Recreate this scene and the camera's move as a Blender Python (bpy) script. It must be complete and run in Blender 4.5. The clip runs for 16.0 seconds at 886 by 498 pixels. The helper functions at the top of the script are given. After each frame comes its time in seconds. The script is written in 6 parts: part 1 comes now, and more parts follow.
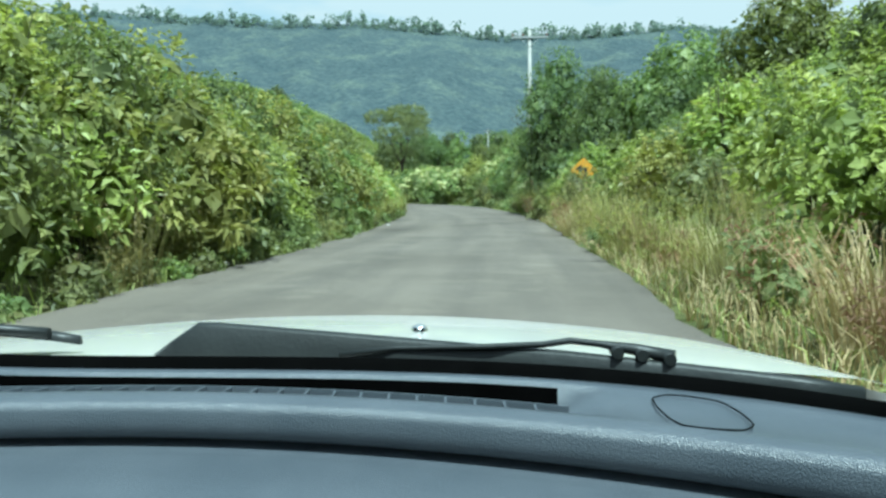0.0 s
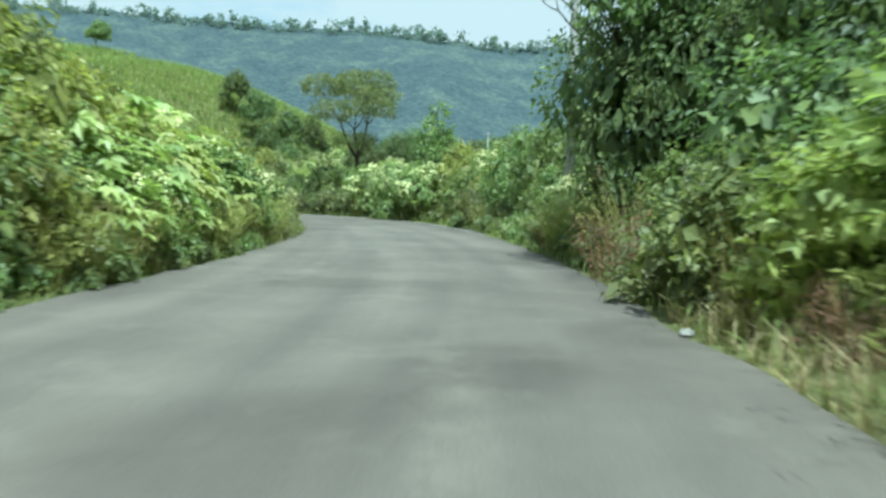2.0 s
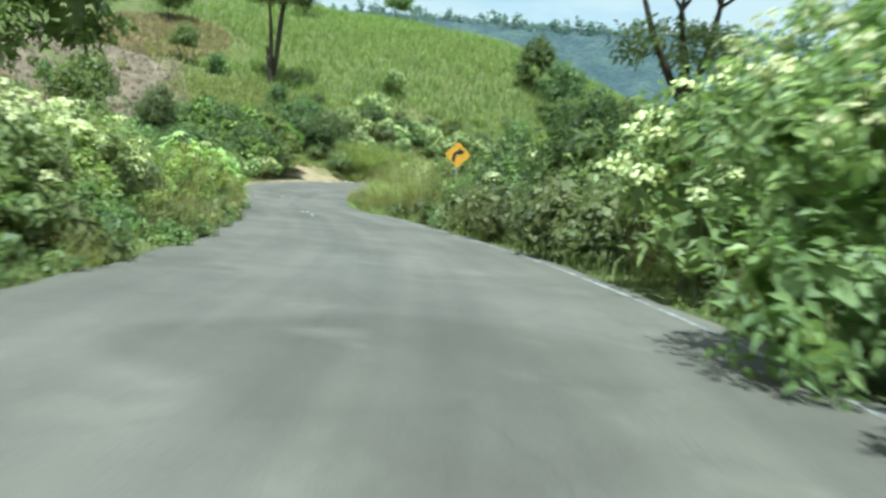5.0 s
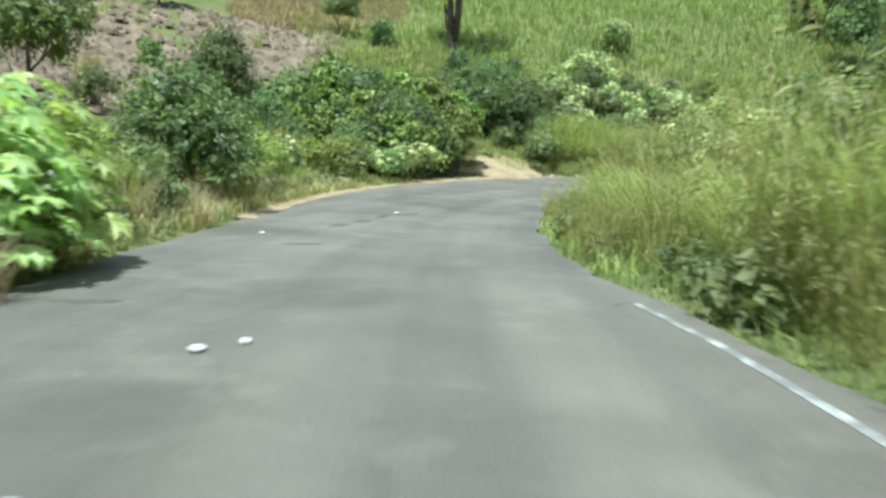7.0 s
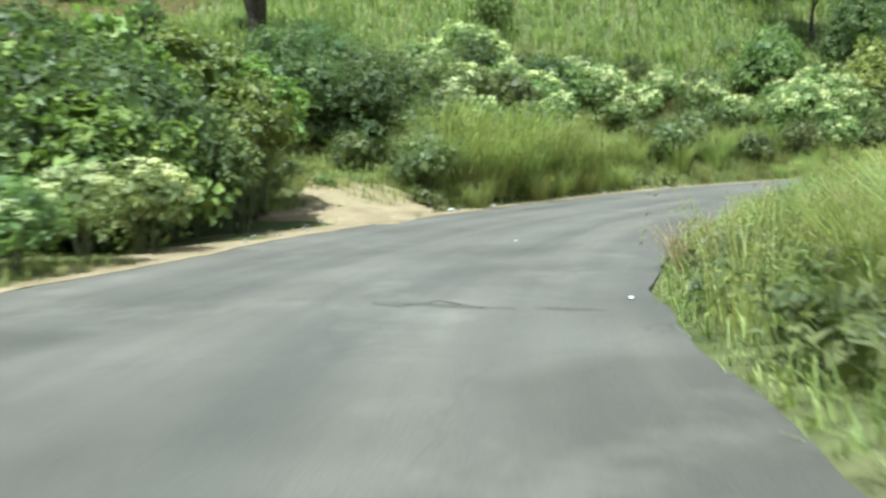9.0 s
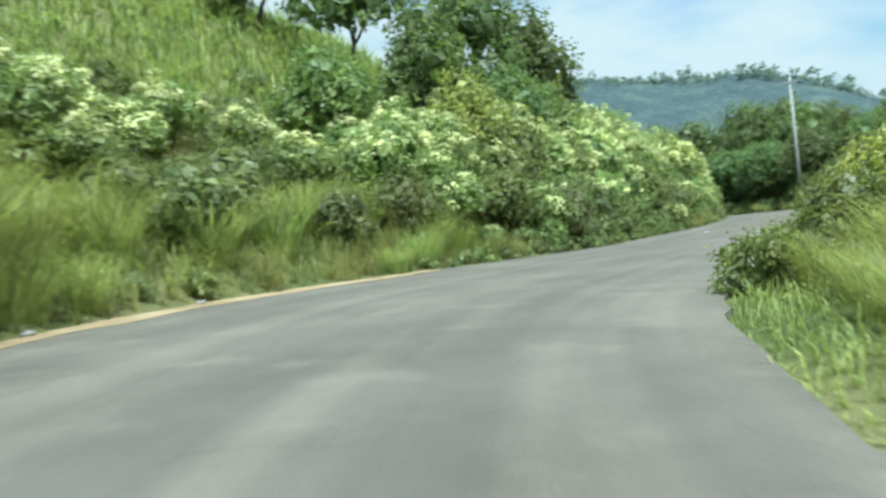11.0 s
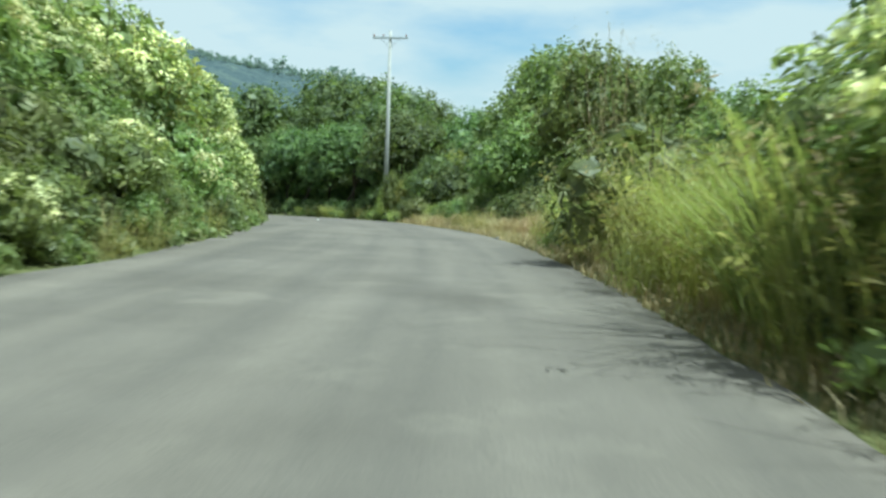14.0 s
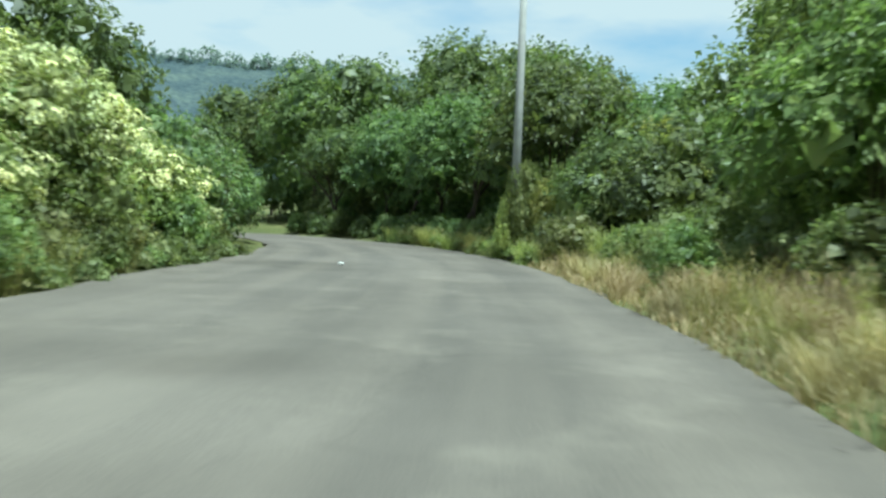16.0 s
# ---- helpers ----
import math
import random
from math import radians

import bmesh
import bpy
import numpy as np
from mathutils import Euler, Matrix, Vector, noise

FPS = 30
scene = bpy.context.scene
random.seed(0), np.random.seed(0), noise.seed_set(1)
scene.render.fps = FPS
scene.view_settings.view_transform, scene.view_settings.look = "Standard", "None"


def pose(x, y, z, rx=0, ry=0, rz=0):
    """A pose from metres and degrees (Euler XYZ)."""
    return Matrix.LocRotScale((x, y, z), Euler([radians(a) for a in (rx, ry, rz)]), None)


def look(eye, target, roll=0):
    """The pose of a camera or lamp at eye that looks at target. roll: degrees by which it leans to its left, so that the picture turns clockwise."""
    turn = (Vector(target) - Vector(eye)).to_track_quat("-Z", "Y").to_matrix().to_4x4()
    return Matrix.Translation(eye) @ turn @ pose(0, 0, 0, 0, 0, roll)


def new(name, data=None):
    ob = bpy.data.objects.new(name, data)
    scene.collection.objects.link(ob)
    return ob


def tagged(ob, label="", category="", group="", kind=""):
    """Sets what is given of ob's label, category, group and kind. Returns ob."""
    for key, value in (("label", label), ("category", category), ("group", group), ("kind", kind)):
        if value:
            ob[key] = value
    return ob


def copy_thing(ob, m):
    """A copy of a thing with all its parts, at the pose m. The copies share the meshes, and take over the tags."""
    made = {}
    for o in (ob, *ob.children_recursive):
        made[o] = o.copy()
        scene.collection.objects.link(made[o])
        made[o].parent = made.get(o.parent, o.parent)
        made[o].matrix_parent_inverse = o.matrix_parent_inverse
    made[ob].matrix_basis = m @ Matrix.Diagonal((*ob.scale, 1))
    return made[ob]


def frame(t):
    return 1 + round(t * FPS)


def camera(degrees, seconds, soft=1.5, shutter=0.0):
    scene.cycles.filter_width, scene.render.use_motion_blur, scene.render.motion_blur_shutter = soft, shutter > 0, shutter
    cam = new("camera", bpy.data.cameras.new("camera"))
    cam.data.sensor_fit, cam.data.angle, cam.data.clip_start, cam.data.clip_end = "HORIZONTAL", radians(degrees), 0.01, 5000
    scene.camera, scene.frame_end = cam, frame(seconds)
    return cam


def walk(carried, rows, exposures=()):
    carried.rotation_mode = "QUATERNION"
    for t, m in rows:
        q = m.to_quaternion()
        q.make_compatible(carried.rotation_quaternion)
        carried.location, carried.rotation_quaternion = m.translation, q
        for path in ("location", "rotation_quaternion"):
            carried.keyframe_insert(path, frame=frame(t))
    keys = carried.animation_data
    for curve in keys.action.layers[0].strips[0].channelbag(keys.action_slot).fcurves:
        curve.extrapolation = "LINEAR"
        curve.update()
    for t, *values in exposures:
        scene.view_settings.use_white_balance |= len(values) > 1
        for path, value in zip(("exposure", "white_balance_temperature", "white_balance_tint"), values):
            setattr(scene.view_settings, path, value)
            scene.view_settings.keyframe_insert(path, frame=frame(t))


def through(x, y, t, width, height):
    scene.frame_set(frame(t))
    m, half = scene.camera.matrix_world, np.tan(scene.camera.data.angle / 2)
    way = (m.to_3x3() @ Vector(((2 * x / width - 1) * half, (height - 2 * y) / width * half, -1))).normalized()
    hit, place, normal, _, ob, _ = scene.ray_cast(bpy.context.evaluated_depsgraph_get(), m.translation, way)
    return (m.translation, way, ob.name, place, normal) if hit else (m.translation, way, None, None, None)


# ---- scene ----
cam = camera(56.48, 16.0, soft=2.7, shutter=0.28)
# seconds, eye x y z, heading (left positive), tilt, lean
ROWS = [
    (0.0, 0.00, -0.00, 1.20, 0.14, -5.58, -0.61),
    (0.034, 0.00, 0.00, 1.20, 0.14, -5.58, -0.61),
    (0.134, 0.04, 1.60, 1.16, 0.0, -5.50, -0.50),
    (0.5, 0.26, 7.49, 0.98, -0.54, -5.23, -0.11),
    (1.0, 0.80, 15.08, 0.68, -0.92, -4.92, 0.06),
    (1.5, 1.41, 22.81, 0.38, -0.84, -4.75, 0.33),
    (2.0, 1.95, 30.20, 0.15, -0.00, -4.73, 1.28),
    (2.5, 2.21, 36.74, -0.06, 1.73, -4.73, 2.46),
    (3.0, 2.30, 43.61, -0.23, 4.47, -4.63, 4.18),
    (3.5, 1.96, 50.16, -0.40, 8.05, -4.62, 5.65),
    (4.0, 1.22, 56.82, -0.48, 12.51, -4.75, 6.16),
    (4.2, 0.80, 59.52, -0.54, 14.47, -4.77, 6.48),
    (4.5, 0.02, 63.49, -0.61, 17.25, -4.87, 5.93),
    (5.0, -1.76, 70.11, -0.77, 22.38, -5.29, 5.09),
    (5.5, -4.22, 76.41, -0.91, 27.25, -5.63, 4.24),
    (6.0, -7.18, 82.55, -1.08, 31.76, -6.08, 3.40),
    (6.3, -9.24, 86.10, -1.18, 34.16, -6.12, 3.77),
    (6.5, -10.65, 88.43, -1.25, 35.42, -6.28, 2.88),
    (7.0, -14.50, 94.18, -1.46, 37.61, -6.36, 1.63),
    (7.5, -18.45, 99.55, -1.61, 38.25, -6.08, -0.03),
    (8.0, -22.42, 104.89, -1.78, 37.00, -5.38, -1.87),
    (8.5, -25.74, 109.84, -1.83, 33.44, -4.68, -3.18),
    (9.0, -28.60, 115.03, -1.93, 27.54, -3.72, -4.13),
    (9.5, -30.87, 120.32, -1.89, 19.18, -2.96, -4.60),
    (10.0, -32.60, 125.16, -1.91, 8.34, -2.45, -5.45),
    (10.2, -33.10, 127.33, -1.87, 3.73, -2.34, -5.90),
    (10.5, -33.63, 130.49, -1.86, 0.12, -1.01, -6.47),
    (11.0, -33.87, 135.98, -1.64, -7.34, -0.40, -5.94),
    (11.5, -33.30, 141.37, -1.60, -18.00, -0.69, -5.41),
    (12.0, -31.41, 146.28, -1.50, -28.46, -0.56, -4.88),
    (12.3, -29.99, 149.02, -1.48, -33.44, -2.14, -3.67),
    (12.5, -28.86, 150.71, -1.47, -34.98, -2.25, -2.99),
    (13.0, -25.82, 154.66, -1.41, -37.28, -2.33, -0.33),
    (13.5, -22.79, 158.23, -1.38, -37.48, -2.47, 1.23),
    (14.0, -18.70, 163.10, -1.28, -36.13, -2.46, 1.95),
    (14.5, -14.56, 168.30, -1.15, -34.00, -2.31, 2.16),
    (15.0, -10.63, 173.79, -1.01, -31.68, -1.93, 2.50),
    (15.5, -6.72, 179.29, -0.85, -28.26, -1.78, 2.69),
    (16.0, -3.15, 185.33, -0.80, -24.45, -1.72, 2.31),
]


def aim(r):
    t, x, y, z, yaw, tilt, lean = r
    a, b = radians(yaw), radians(tilt)
    way = Vector((-math.sin(a) * math.cos(b), math.cos(a) * math.cos(b), math.sin(b)))
    return t, look((x, y, z), Vector((x, y, z)) + way * 10, lean)


walk(cam, [aim(r) for r in ROWS], exposures=[(0.0, 0.86, 5130, -17), (4.0, 0.86, 5130, -17), (6.5, 0.95, 5280, -9), (10.0, 0.95, 5280, -9), (12.5, 0.80, 5330, -14), (16.0, 0.80, 5330, -14)])

# ---- world and sun ----
SUN_EL, SUN_AZ = radians(67), radians(168)   # height; clockwise from north (+y)
world = bpy.data.worlds.new("sky")
scene.world = world
world.use_nodes = True
wn, wl = world.node_tree.nodes, world.node_tree.links
wn.clear()
sky = wn.new("ShaderNodeTexSky")
sky.sky_type = "NISHITA"
sky.sun_disc = False
sky.sun_elevation, sky.sun_rotation = SUN_EL, SUN_AZ
sky.air_density, sky.dust_density, sky.ozone_density = 1.3, 3.0, 1.5
wtc = wn.new("ShaderNodeTexCoord")
wmap = wn.new("ShaderNodeMapping")
wmap.inputs["Scale"].default_value = (1.0, 1.0, 3.2)
wnoise = wn.new("ShaderNodeTexNoise")
wnoise.inputs["Scale"].default_value = 4.6
wnoise.inputs["Detail"].default_value = 5.0
wnoise.inputs["Roughness"].default_value = 0.5
wramp = wn.new("ShaderNodeValToRGB")
wramp.color_ramp.elements[0].position = 0.29
wramp.color_ramp.elements[1].position = 0.56
wmix = wn.new("ShaderNodeMixRGB")
wmix.inputs["Color2"].default_value = (4.5, 4.5, 4.55, 1)
wbg = wn.new("ShaderNodeBackground")
wbg.inputs["Strength"].default_value = 0.10
wout = wn.new("ShaderNodeOutputWorld")
wl.new(wtc.outputs["Generated"], wmap.inputs["Vector"])
wl.new(wmap.outputs["Vector"], wnoise.inputs["Vector"])
wl.new(wnoise.outputs["Fac"], wramp.inputs["Fac"])
wl.new(wramp.outputs["Color"], wmix.inputs["Fac"])
wl.new(sky.outputs["Color"], wmix.inputs["Color1"])
wl.new(wmix.outputs["Color"], wbg.inputs["Color"])
wl.new(wbg.outputs["Background"], wout.inputs["Surface"])

sun_data = bpy.data.lights.new("sun", "SUN")
sun_data.energy, sun_data.angle, sun_data.color = 4.6, radians(0.6), (1.0, 0.965, 0.90)
sun = new("sun", sun_data)
sun_way = Vector((math.sin(SUN_AZ) * math.cos(SUN_EL), math.cos(SUN_AZ) * math.cos(SUN_EL), math.sin(SUN_EL)))
sun.matrix_world = look(sun_way * 100, (0, 0, 0))


# ---- materials ----
def material(name, rough=0.7, metal=0.0, spec=0.3):
    m = bpy.data.materials.new(name)
    m.use_nodes = True
    nt = m.node_tree
    p = nt.nodes["Principled BSDF"]
    p.inputs["Roughness"].default_value = rough
    p.inputs["Metallic"].default_value = metal
    p.inputs["Specular IOR Level"].default_value = spec
    return m, nt, p


def ramp(nt, source, stops):
    r = nt.nodes.new("ShaderNodeValToRGB")
    els = r.color_ramp.elements
    while len(els) < len(stops):
        els.new(0.5)
    for e, (pos, col) in zip(els, stops):
        e.position, e.color = pos, (*col, 1)
    nt.links.new(source, r.inputs["Fac"])
    return r.outputs["Color"]


def noise_tex(nt, scale, detail=4, rough=0.55, vector=None):
    n = nt.nodes.new("ShaderNodeTexNoise")
    n.inputs["Scale"].default_value, n.inputs["Detail"].default_value, n.inputs["Roughness"].default_value = scale, detail, rough
    if vector is None:
        c = nt.nodes.new("ShaderNodeTexCoord")
        vector = c.outputs["Object"]
    nt.links.new(vector, n.inputs["Vector"])
    return n.outputs["Fac"]


def mixed(nt, fac, a, b, kind="MIX"):
    n = nt.nodes.new("ShaderNodeMixRGB")
    n.blend_type = kind
    for sock, v in (("Fac", fac), ("Color1", a), ("Color2", b)):
        if isinstance(v, (int, float)):
            n.inputs[sock].default_value = v
        elif isinstance(v, tuple):
            n.inputs[sock].default_value = (*v, 1)
        else:
            nt.links.new(v, n.inputs[sock])
    return n.outputs["Color"]


def bump(nt, p, height, strength, dist=0.02):
    b = nt.nodes.new("ShaderNodeBump")
    b.inputs["Strength"].default_value, b.inputs["Distance"].default_value = strength, dist
    nt.links.new(height, b.inputs["Height"])
    nt.links.new(b.outputs["Normal"], p.inputs["Normal"])


def plain(name, colour, rough=0.7, metal=0.0, spec=0.3, vary=0.15, scale=8.0, rel=0.1):
    m, nt, p = material(name, rough, metal, spec)
    n = noise_tex(nt, scale)
    c = ramp(nt, n, [(0.3, tuple(v * (1 - vary) for v in colour)), (0.7, tuple(min(1, v * (1 + vary)) for v in colour))])
    nt.links.new(c, p.inputs["Base Color"])
    if rel:
        bump(nt, p, noise_tex(nt, scale * 8), rel, 0.01)
    return m


def leafy(name, dark, mid, light, rough=0.5, through=0.3, tint=0.12):
    """Foliage: a tone for each leaf, a shift for each plant, and light that comes through."""
    m, nt, p = material(name, rough, 0.0, 0.35)
    g = nt.nodes.new("ShaderNodeNewGeometry")
    def toned(u):
        return tuple(m_ + (e_ - m_) * abs(u) for m_, e_ in zip(mid, light if u > 0 else dark))
    c = ramp(nt, g.outputs["Random Per Island"], [(0.0, toned(-0.6)), (0.5, mid), (1.0, toned(0.55))])
    o = nt.nodes.new("ShaderNodeObjectInfo")
    tc_ = nt.nodes.new("ShaderNodeTexCoord")
    off = nt.nodes.new("ShaderNodeVectorMath")
    off.operation = "ADD"
    nt.links.new(tc_.outputs["Object"], off.inputs[0])
    nt.links.new(o.outputs["Location"], off.inputs[1])
    age = ramp(nt, noise_tex(nt, 0.9, 2, 0.5, off.outputs["Vector"]), [(0.34, (0.72, 0.78, 0.74)), (0.66, (1.22, 1.18, 1.1))])
    c = mixed(nt, 1.0, c, age, "MULTIPLY")
    h = nt.nodes.new("ShaderNodeHueSaturation")
    r1 = nt.nodes.new("ShaderNodeMapRange")
    r1.inputs["To Min"].default_value, r1.inputs["To Max"].default_value = 0.5 - tint * 0.25, 0.5 + tint * 0.12
    r2 = nt.nodes.new("ShaderNodeMapRange")
    r2.inputs["To Min"].default_value, r2.inputs["To Max"].default_value = 0.8, 1.2
    nt.links.new(o.outputs["Random"], r1.inputs["Value"])
    nt.links.new(o.outputs["Random"], r2.inputs["Value"])
    nt.links.new(r1.outputs["Result"], h.inputs["Hue"])
    nt.links.new(r2.outputs["Result"], h.inputs["Value"])
    nt.links.new(c, h.inputs["Color"])
    nt.links.new(h.outputs["Color"], p.inputs["Base Color"])
    t = nt.nodes.new("ShaderNodeBsdfTranslucent")
    lift = mixed(nt, 1.0, h.outputs["Color"], (1.3, 1.42, 0.85), "MULTIPLY")
    nt.links.new(lift, t.inputs["Color"])
    mx = nt.nodes.new("ShaderNodeMixShader")
    mx.inputs["Fac"].default_value = through
    nt.links.new(p.outputs["BSDF"], mx.inputs[1])
    nt.links.new(t.outputs["BSDF"], mx.inputs[2])
    nt.links.new(mx.outputs["Shader"], nt.nodes["Material Output"].inputs["Surface"])
    return m


LEAF_GREEN = leafy("leaf_green", (0.062, 0.085, 0.036), (0.188, 0.232, 0.088), (0.375, 0.415, 0.17), 0.45, 0.42)
LEAF_BRIGHT = leafy("leaf_bright", (0.105, 0.125, 0.04), (0.3, 0.325, 0.1), (0.5, 0.51, 0.185), 0.45, 0.42)
LEAF_DARK = leafy("leaf_dark", (0.045, 0.066, 0.036), (0.136, 0.18, 0.074), (0.315, 0.37, 0.15), 0.45, 0.42)
LEAF_VINE = leafy("leaf_vine", (0.035, 0.055, 0.018), (0.18, 0.235, 0.062), (0.46, 0.51, 0.15), 0.5, 0.3)
LEAF_LOBED = leafy("leaf_lobed", (0.17, 0.22, 0.075), (0.36, 0.43, 0.155), (0.55, 0.60, 0.26), 0.45, 0.42)
LEAF_OLIVE = leafy("leaf_olive", (0.08, 0.095, 0.045), (0.18, 0.205, 0.09), (0.32, 0.33, 0.16), 0.5, 0.4)
LEAF_SCRUB = leafy("leaf_scrub", (0.14, 0.14, 0.048), (0.3, 0.285, 0.1), (0.47, 0.43, 0.18), 0.55, 0.4)
LEAF_PALE = leafy("leaf_pale", (0.085, 0.115, 0.045), (0.222, 0.272, 0.105), (0.42, 0.465, 0.2), 0.5, 0.42)
FLOWER = leafy("flower_cream", (0.44, 0.44, 0.22), (0.68, 0.66, 0.36), (0.82, 0.79, 0.48), 0.7, 0.25, 0.04)
GRASS_GREEN = leafy("grass_green", (0.12, 0.145, 0.05), (0.28, 0.305, 0.105), (0.50, 0.49, 0.20), 0.55, 0.4)
GRASS_STRAW = leafy("grass_straw", (0.18, 0.14, 0.075), (0.40, 0.325, 0.175), (0.58, 0.49, 0.28), 0.6, 0.25)
WEED_RED = leafy("weed_red", (0.13, 0.08, 0.045), (0.27, 0.17, 0.10), (0.40, 0.27, 0.16), 0.65, 0.25)
CROP = leafy("crop_green", (0.14, 0.19, 0.055), (0.25, 0.325, 0.105), (0.38, 0.45, 0.175), 0.5, 0.42)
PETAL = leafy("petal_orange", (0.6, 0.16, 0.03), (0.75, 0.28, 0.04), (0.8, 0.4, 0.06), 0.6, 0.2, 0.03)
BARK = plain("bark", (0.075, 0.06, 0.046), 0.9, 0, 0.15, 0.35, 6, 0.5)
STEM = plain("stem", (0.12, 0.12, 0.06), 0.85, 0, 0.15, 0.3, 6, 0.3)
CONCRETE = plain("concrete_pole", (0.36, 0.355, 0.335), 0.85, 0, 0.2, 0.12, 3, 0.2)
STEEL = plain("galvanised_steel", (0.45, 0.46, 0.46), 0.5, 0.8, 0.4, 0.1, 10, 0.05)
SIGN_YELLOW = plain("sign_yellow", (0.60, 0.30, 0.03), 0.6, 0, 0.25, 0.16, 4, 0)
SIGN_BLACK = plain("sign_black", (0.025, 0.025, 0.025), 0.5, 0, 0.3, 0.1, 5, 0)
STONE = plain("stone", (0.28, 0.26, 0.235), 0.85, 0, 0.2, 0.25, 7, 0.5)
TAR = plain("broken_asphalt", (0.098, 0.086, 0.073), 0.9, 0, 0.15, 0.3, 12, 0.4)
LITTER = plain("litter_white", (0.55, 0.54, 0.50), 0.6, 0, 0.3, 0.08, 9, 0.2)
PORCELAIN = plain("insulator", (0.20, 0.10, 0.07), 0.25, 0, 0.5, 0.1, 5, 0)

# asphalt: worn grey, lane wear, patches, stains
ASPHALT, nt, p = material("asphalt", 0.82, 0, 0.25)
uv = nt.nodes.new("ShaderNodeUVMap")
base = ramp(nt, noise_tex(nt, 0.35, 5, 0.6), [(0.3, (0.108, 0.094, 0.079)), (0.7, (0.155, 0.136, 0.115))])
grain = ramp(nt, noise_tex(nt, 60, 3, 0.7), [(0.3, (0.72, 0.72, 0.72)), (0.7, (1.18, 1.18, 1.18))])
mp = nt.nodes.new("ShaderNodeMapping")
mp.inputs["Scale"].default_value = (1.0, 0.05, 1.0)
nt.links.new(uv.outputs["UV"], mp.inputs["Vector"])
streak = ramp(nt, noise_tex(nt, 1.1, 3, 0.5, mp.outputs["Vector"]), [(0.36, (0.84, 0.84, 0.84)), (0.66, (1.14, 1.13, 1.10))])
patch = ramp(nt, noise_tex(nt, 0.22, 2, 0.4), [(0.60, (1, 1, 1)), (0.66, (0.72, 0.71, 0.70))])
c = mixed(nt, 1.0, base, grain, "MULTIPLY")
c = mixed(nt, 1.0, c, streak, "MULTIPLY")
c = mixed(nt, 0.7, c, patch, "MULTIPLY")
dust = ramp(nt, noise_tex(nt, 0.8, 6, 0.65), [(0.55, (0, 0, 0)), (0.75, (1, 1, 1))])
dfac = mixed(nt, 1.0, dust, (0.26, 0.26, 0.26), "MULTIPLY")
c = mixed(nt, dfac, c, (0.30, 0.265, 0.21))
vor = nt.nodes.new("ShaderNodeTexVoronoi")
vor.feature = "DISTANCE_TO_EDGE"
vor.inputs["Scale"].default_value = 0.32
tc = nt.nodes.new("ShaderNodeTexCoord")
warp = nt.nodes.new("ShaderNodeVectorMath")
warp.operation = "ADD"
wn1 = nt.nodes.new("ShaderNodeTexNoise")
wn1.inputs["Scale"].default_value = 0.9
wn1.inputs["Detail"].default_value = 5
nt.links.new(tc.outputs["Object"], wn1.inputs["Vector"])
nt.links.new(tc.outputs["Object"], warp.inputs[0])
nt.links.new(wn1.outputs["Color"], warp.inputs[1])
nt.links.new(warp.outputs["Vector"], vor.inputs["Vector"])
crack = ramp(nt, vor.outputs["Distance"], [(0.0, (0.45, 0.45, 0.45)), (0.012, (1, 1, 1))])
c = mixed(nt, 0.16, c, crack, "MULTIPLY")
nt.links.new(c, p.inputs["Base Color"])
bump(nt, p, noise_tex(nt, 90, 2, 0.7), 0.25, 0.01)

# soil with dry litter and green cover
SOIL, nt, p = material("soil_and_grass", 0.95, 0, 0.1)
g1 = ramp(nt, noise_tex(nt, 0.25, 6, 0.6), [(0.3, (0.075, 0.092, 0.034)), (0.52, (0.125, 0.130, 0.052)), (0.76, (0.195, 0.168, 0.09))])
g2 = ramp(nt, noise_tex(nt, 5, 5, 0.7), [(0.25, (0.6, 0.6, 0.6)), (0.75, (1.35, 1.35, 1.25))])
nt.links.new(mixed(nt, 1.0, g1, g2, "MULTIPLY"), p.inputs["Base Color"])
bump(nt, p, noise_tex(nt, 4, 6, 0.7), 0.8, 0.15)

DIRT, nt, p = material("dry_dirt", 0.95, 0, 0.1)
g1 = ramp(nt, noise_tex(nt, 0.9, 6, 0.65), [(0.3, (0.23, 0.165, 0.098)), (0.7, (0.40, 0.305, 0.19))])
g2 = ramp(nt, noise_tex(nt, 14, 4, 0.7), [(0.25, (0.7, 0.7, 0.7)), (0.75, (1.15, 1.15, 1.12))])
nt.links.new(mixed(nt, 1.0, g1, g2, "MULTIPLY"), p.inputs["Base Color"])
bump(nt, p, noise_tex(nt, 12, 5, 0.7), 0.6, 0.05)

PLOUGHED, nt, p = material("ploughed_soil", 0.95, 0, 0.1)
g1 = ramp(nt, noise_tex(nt, 0.5, 6, 0.65), [(0.3, (0.115, 0.085, 0.06)), (0.7, (0.25, 0.195, 0.14))])
g2 = ramp(nt, noise_tex(nt, 2.5, 5, 0.7), [(0.3, (0.65, 0.65, 0.65)), (0.7, (1.3, 1.25, 1.2))])
nt.links.new(mixed(nt, 1.0, g1, g2, "MULTIPLY"), p.inputs["Base Color"])
bump(nt, p, noise_tex(nt, 3, 5, 0.7), 0.9, 0.2)

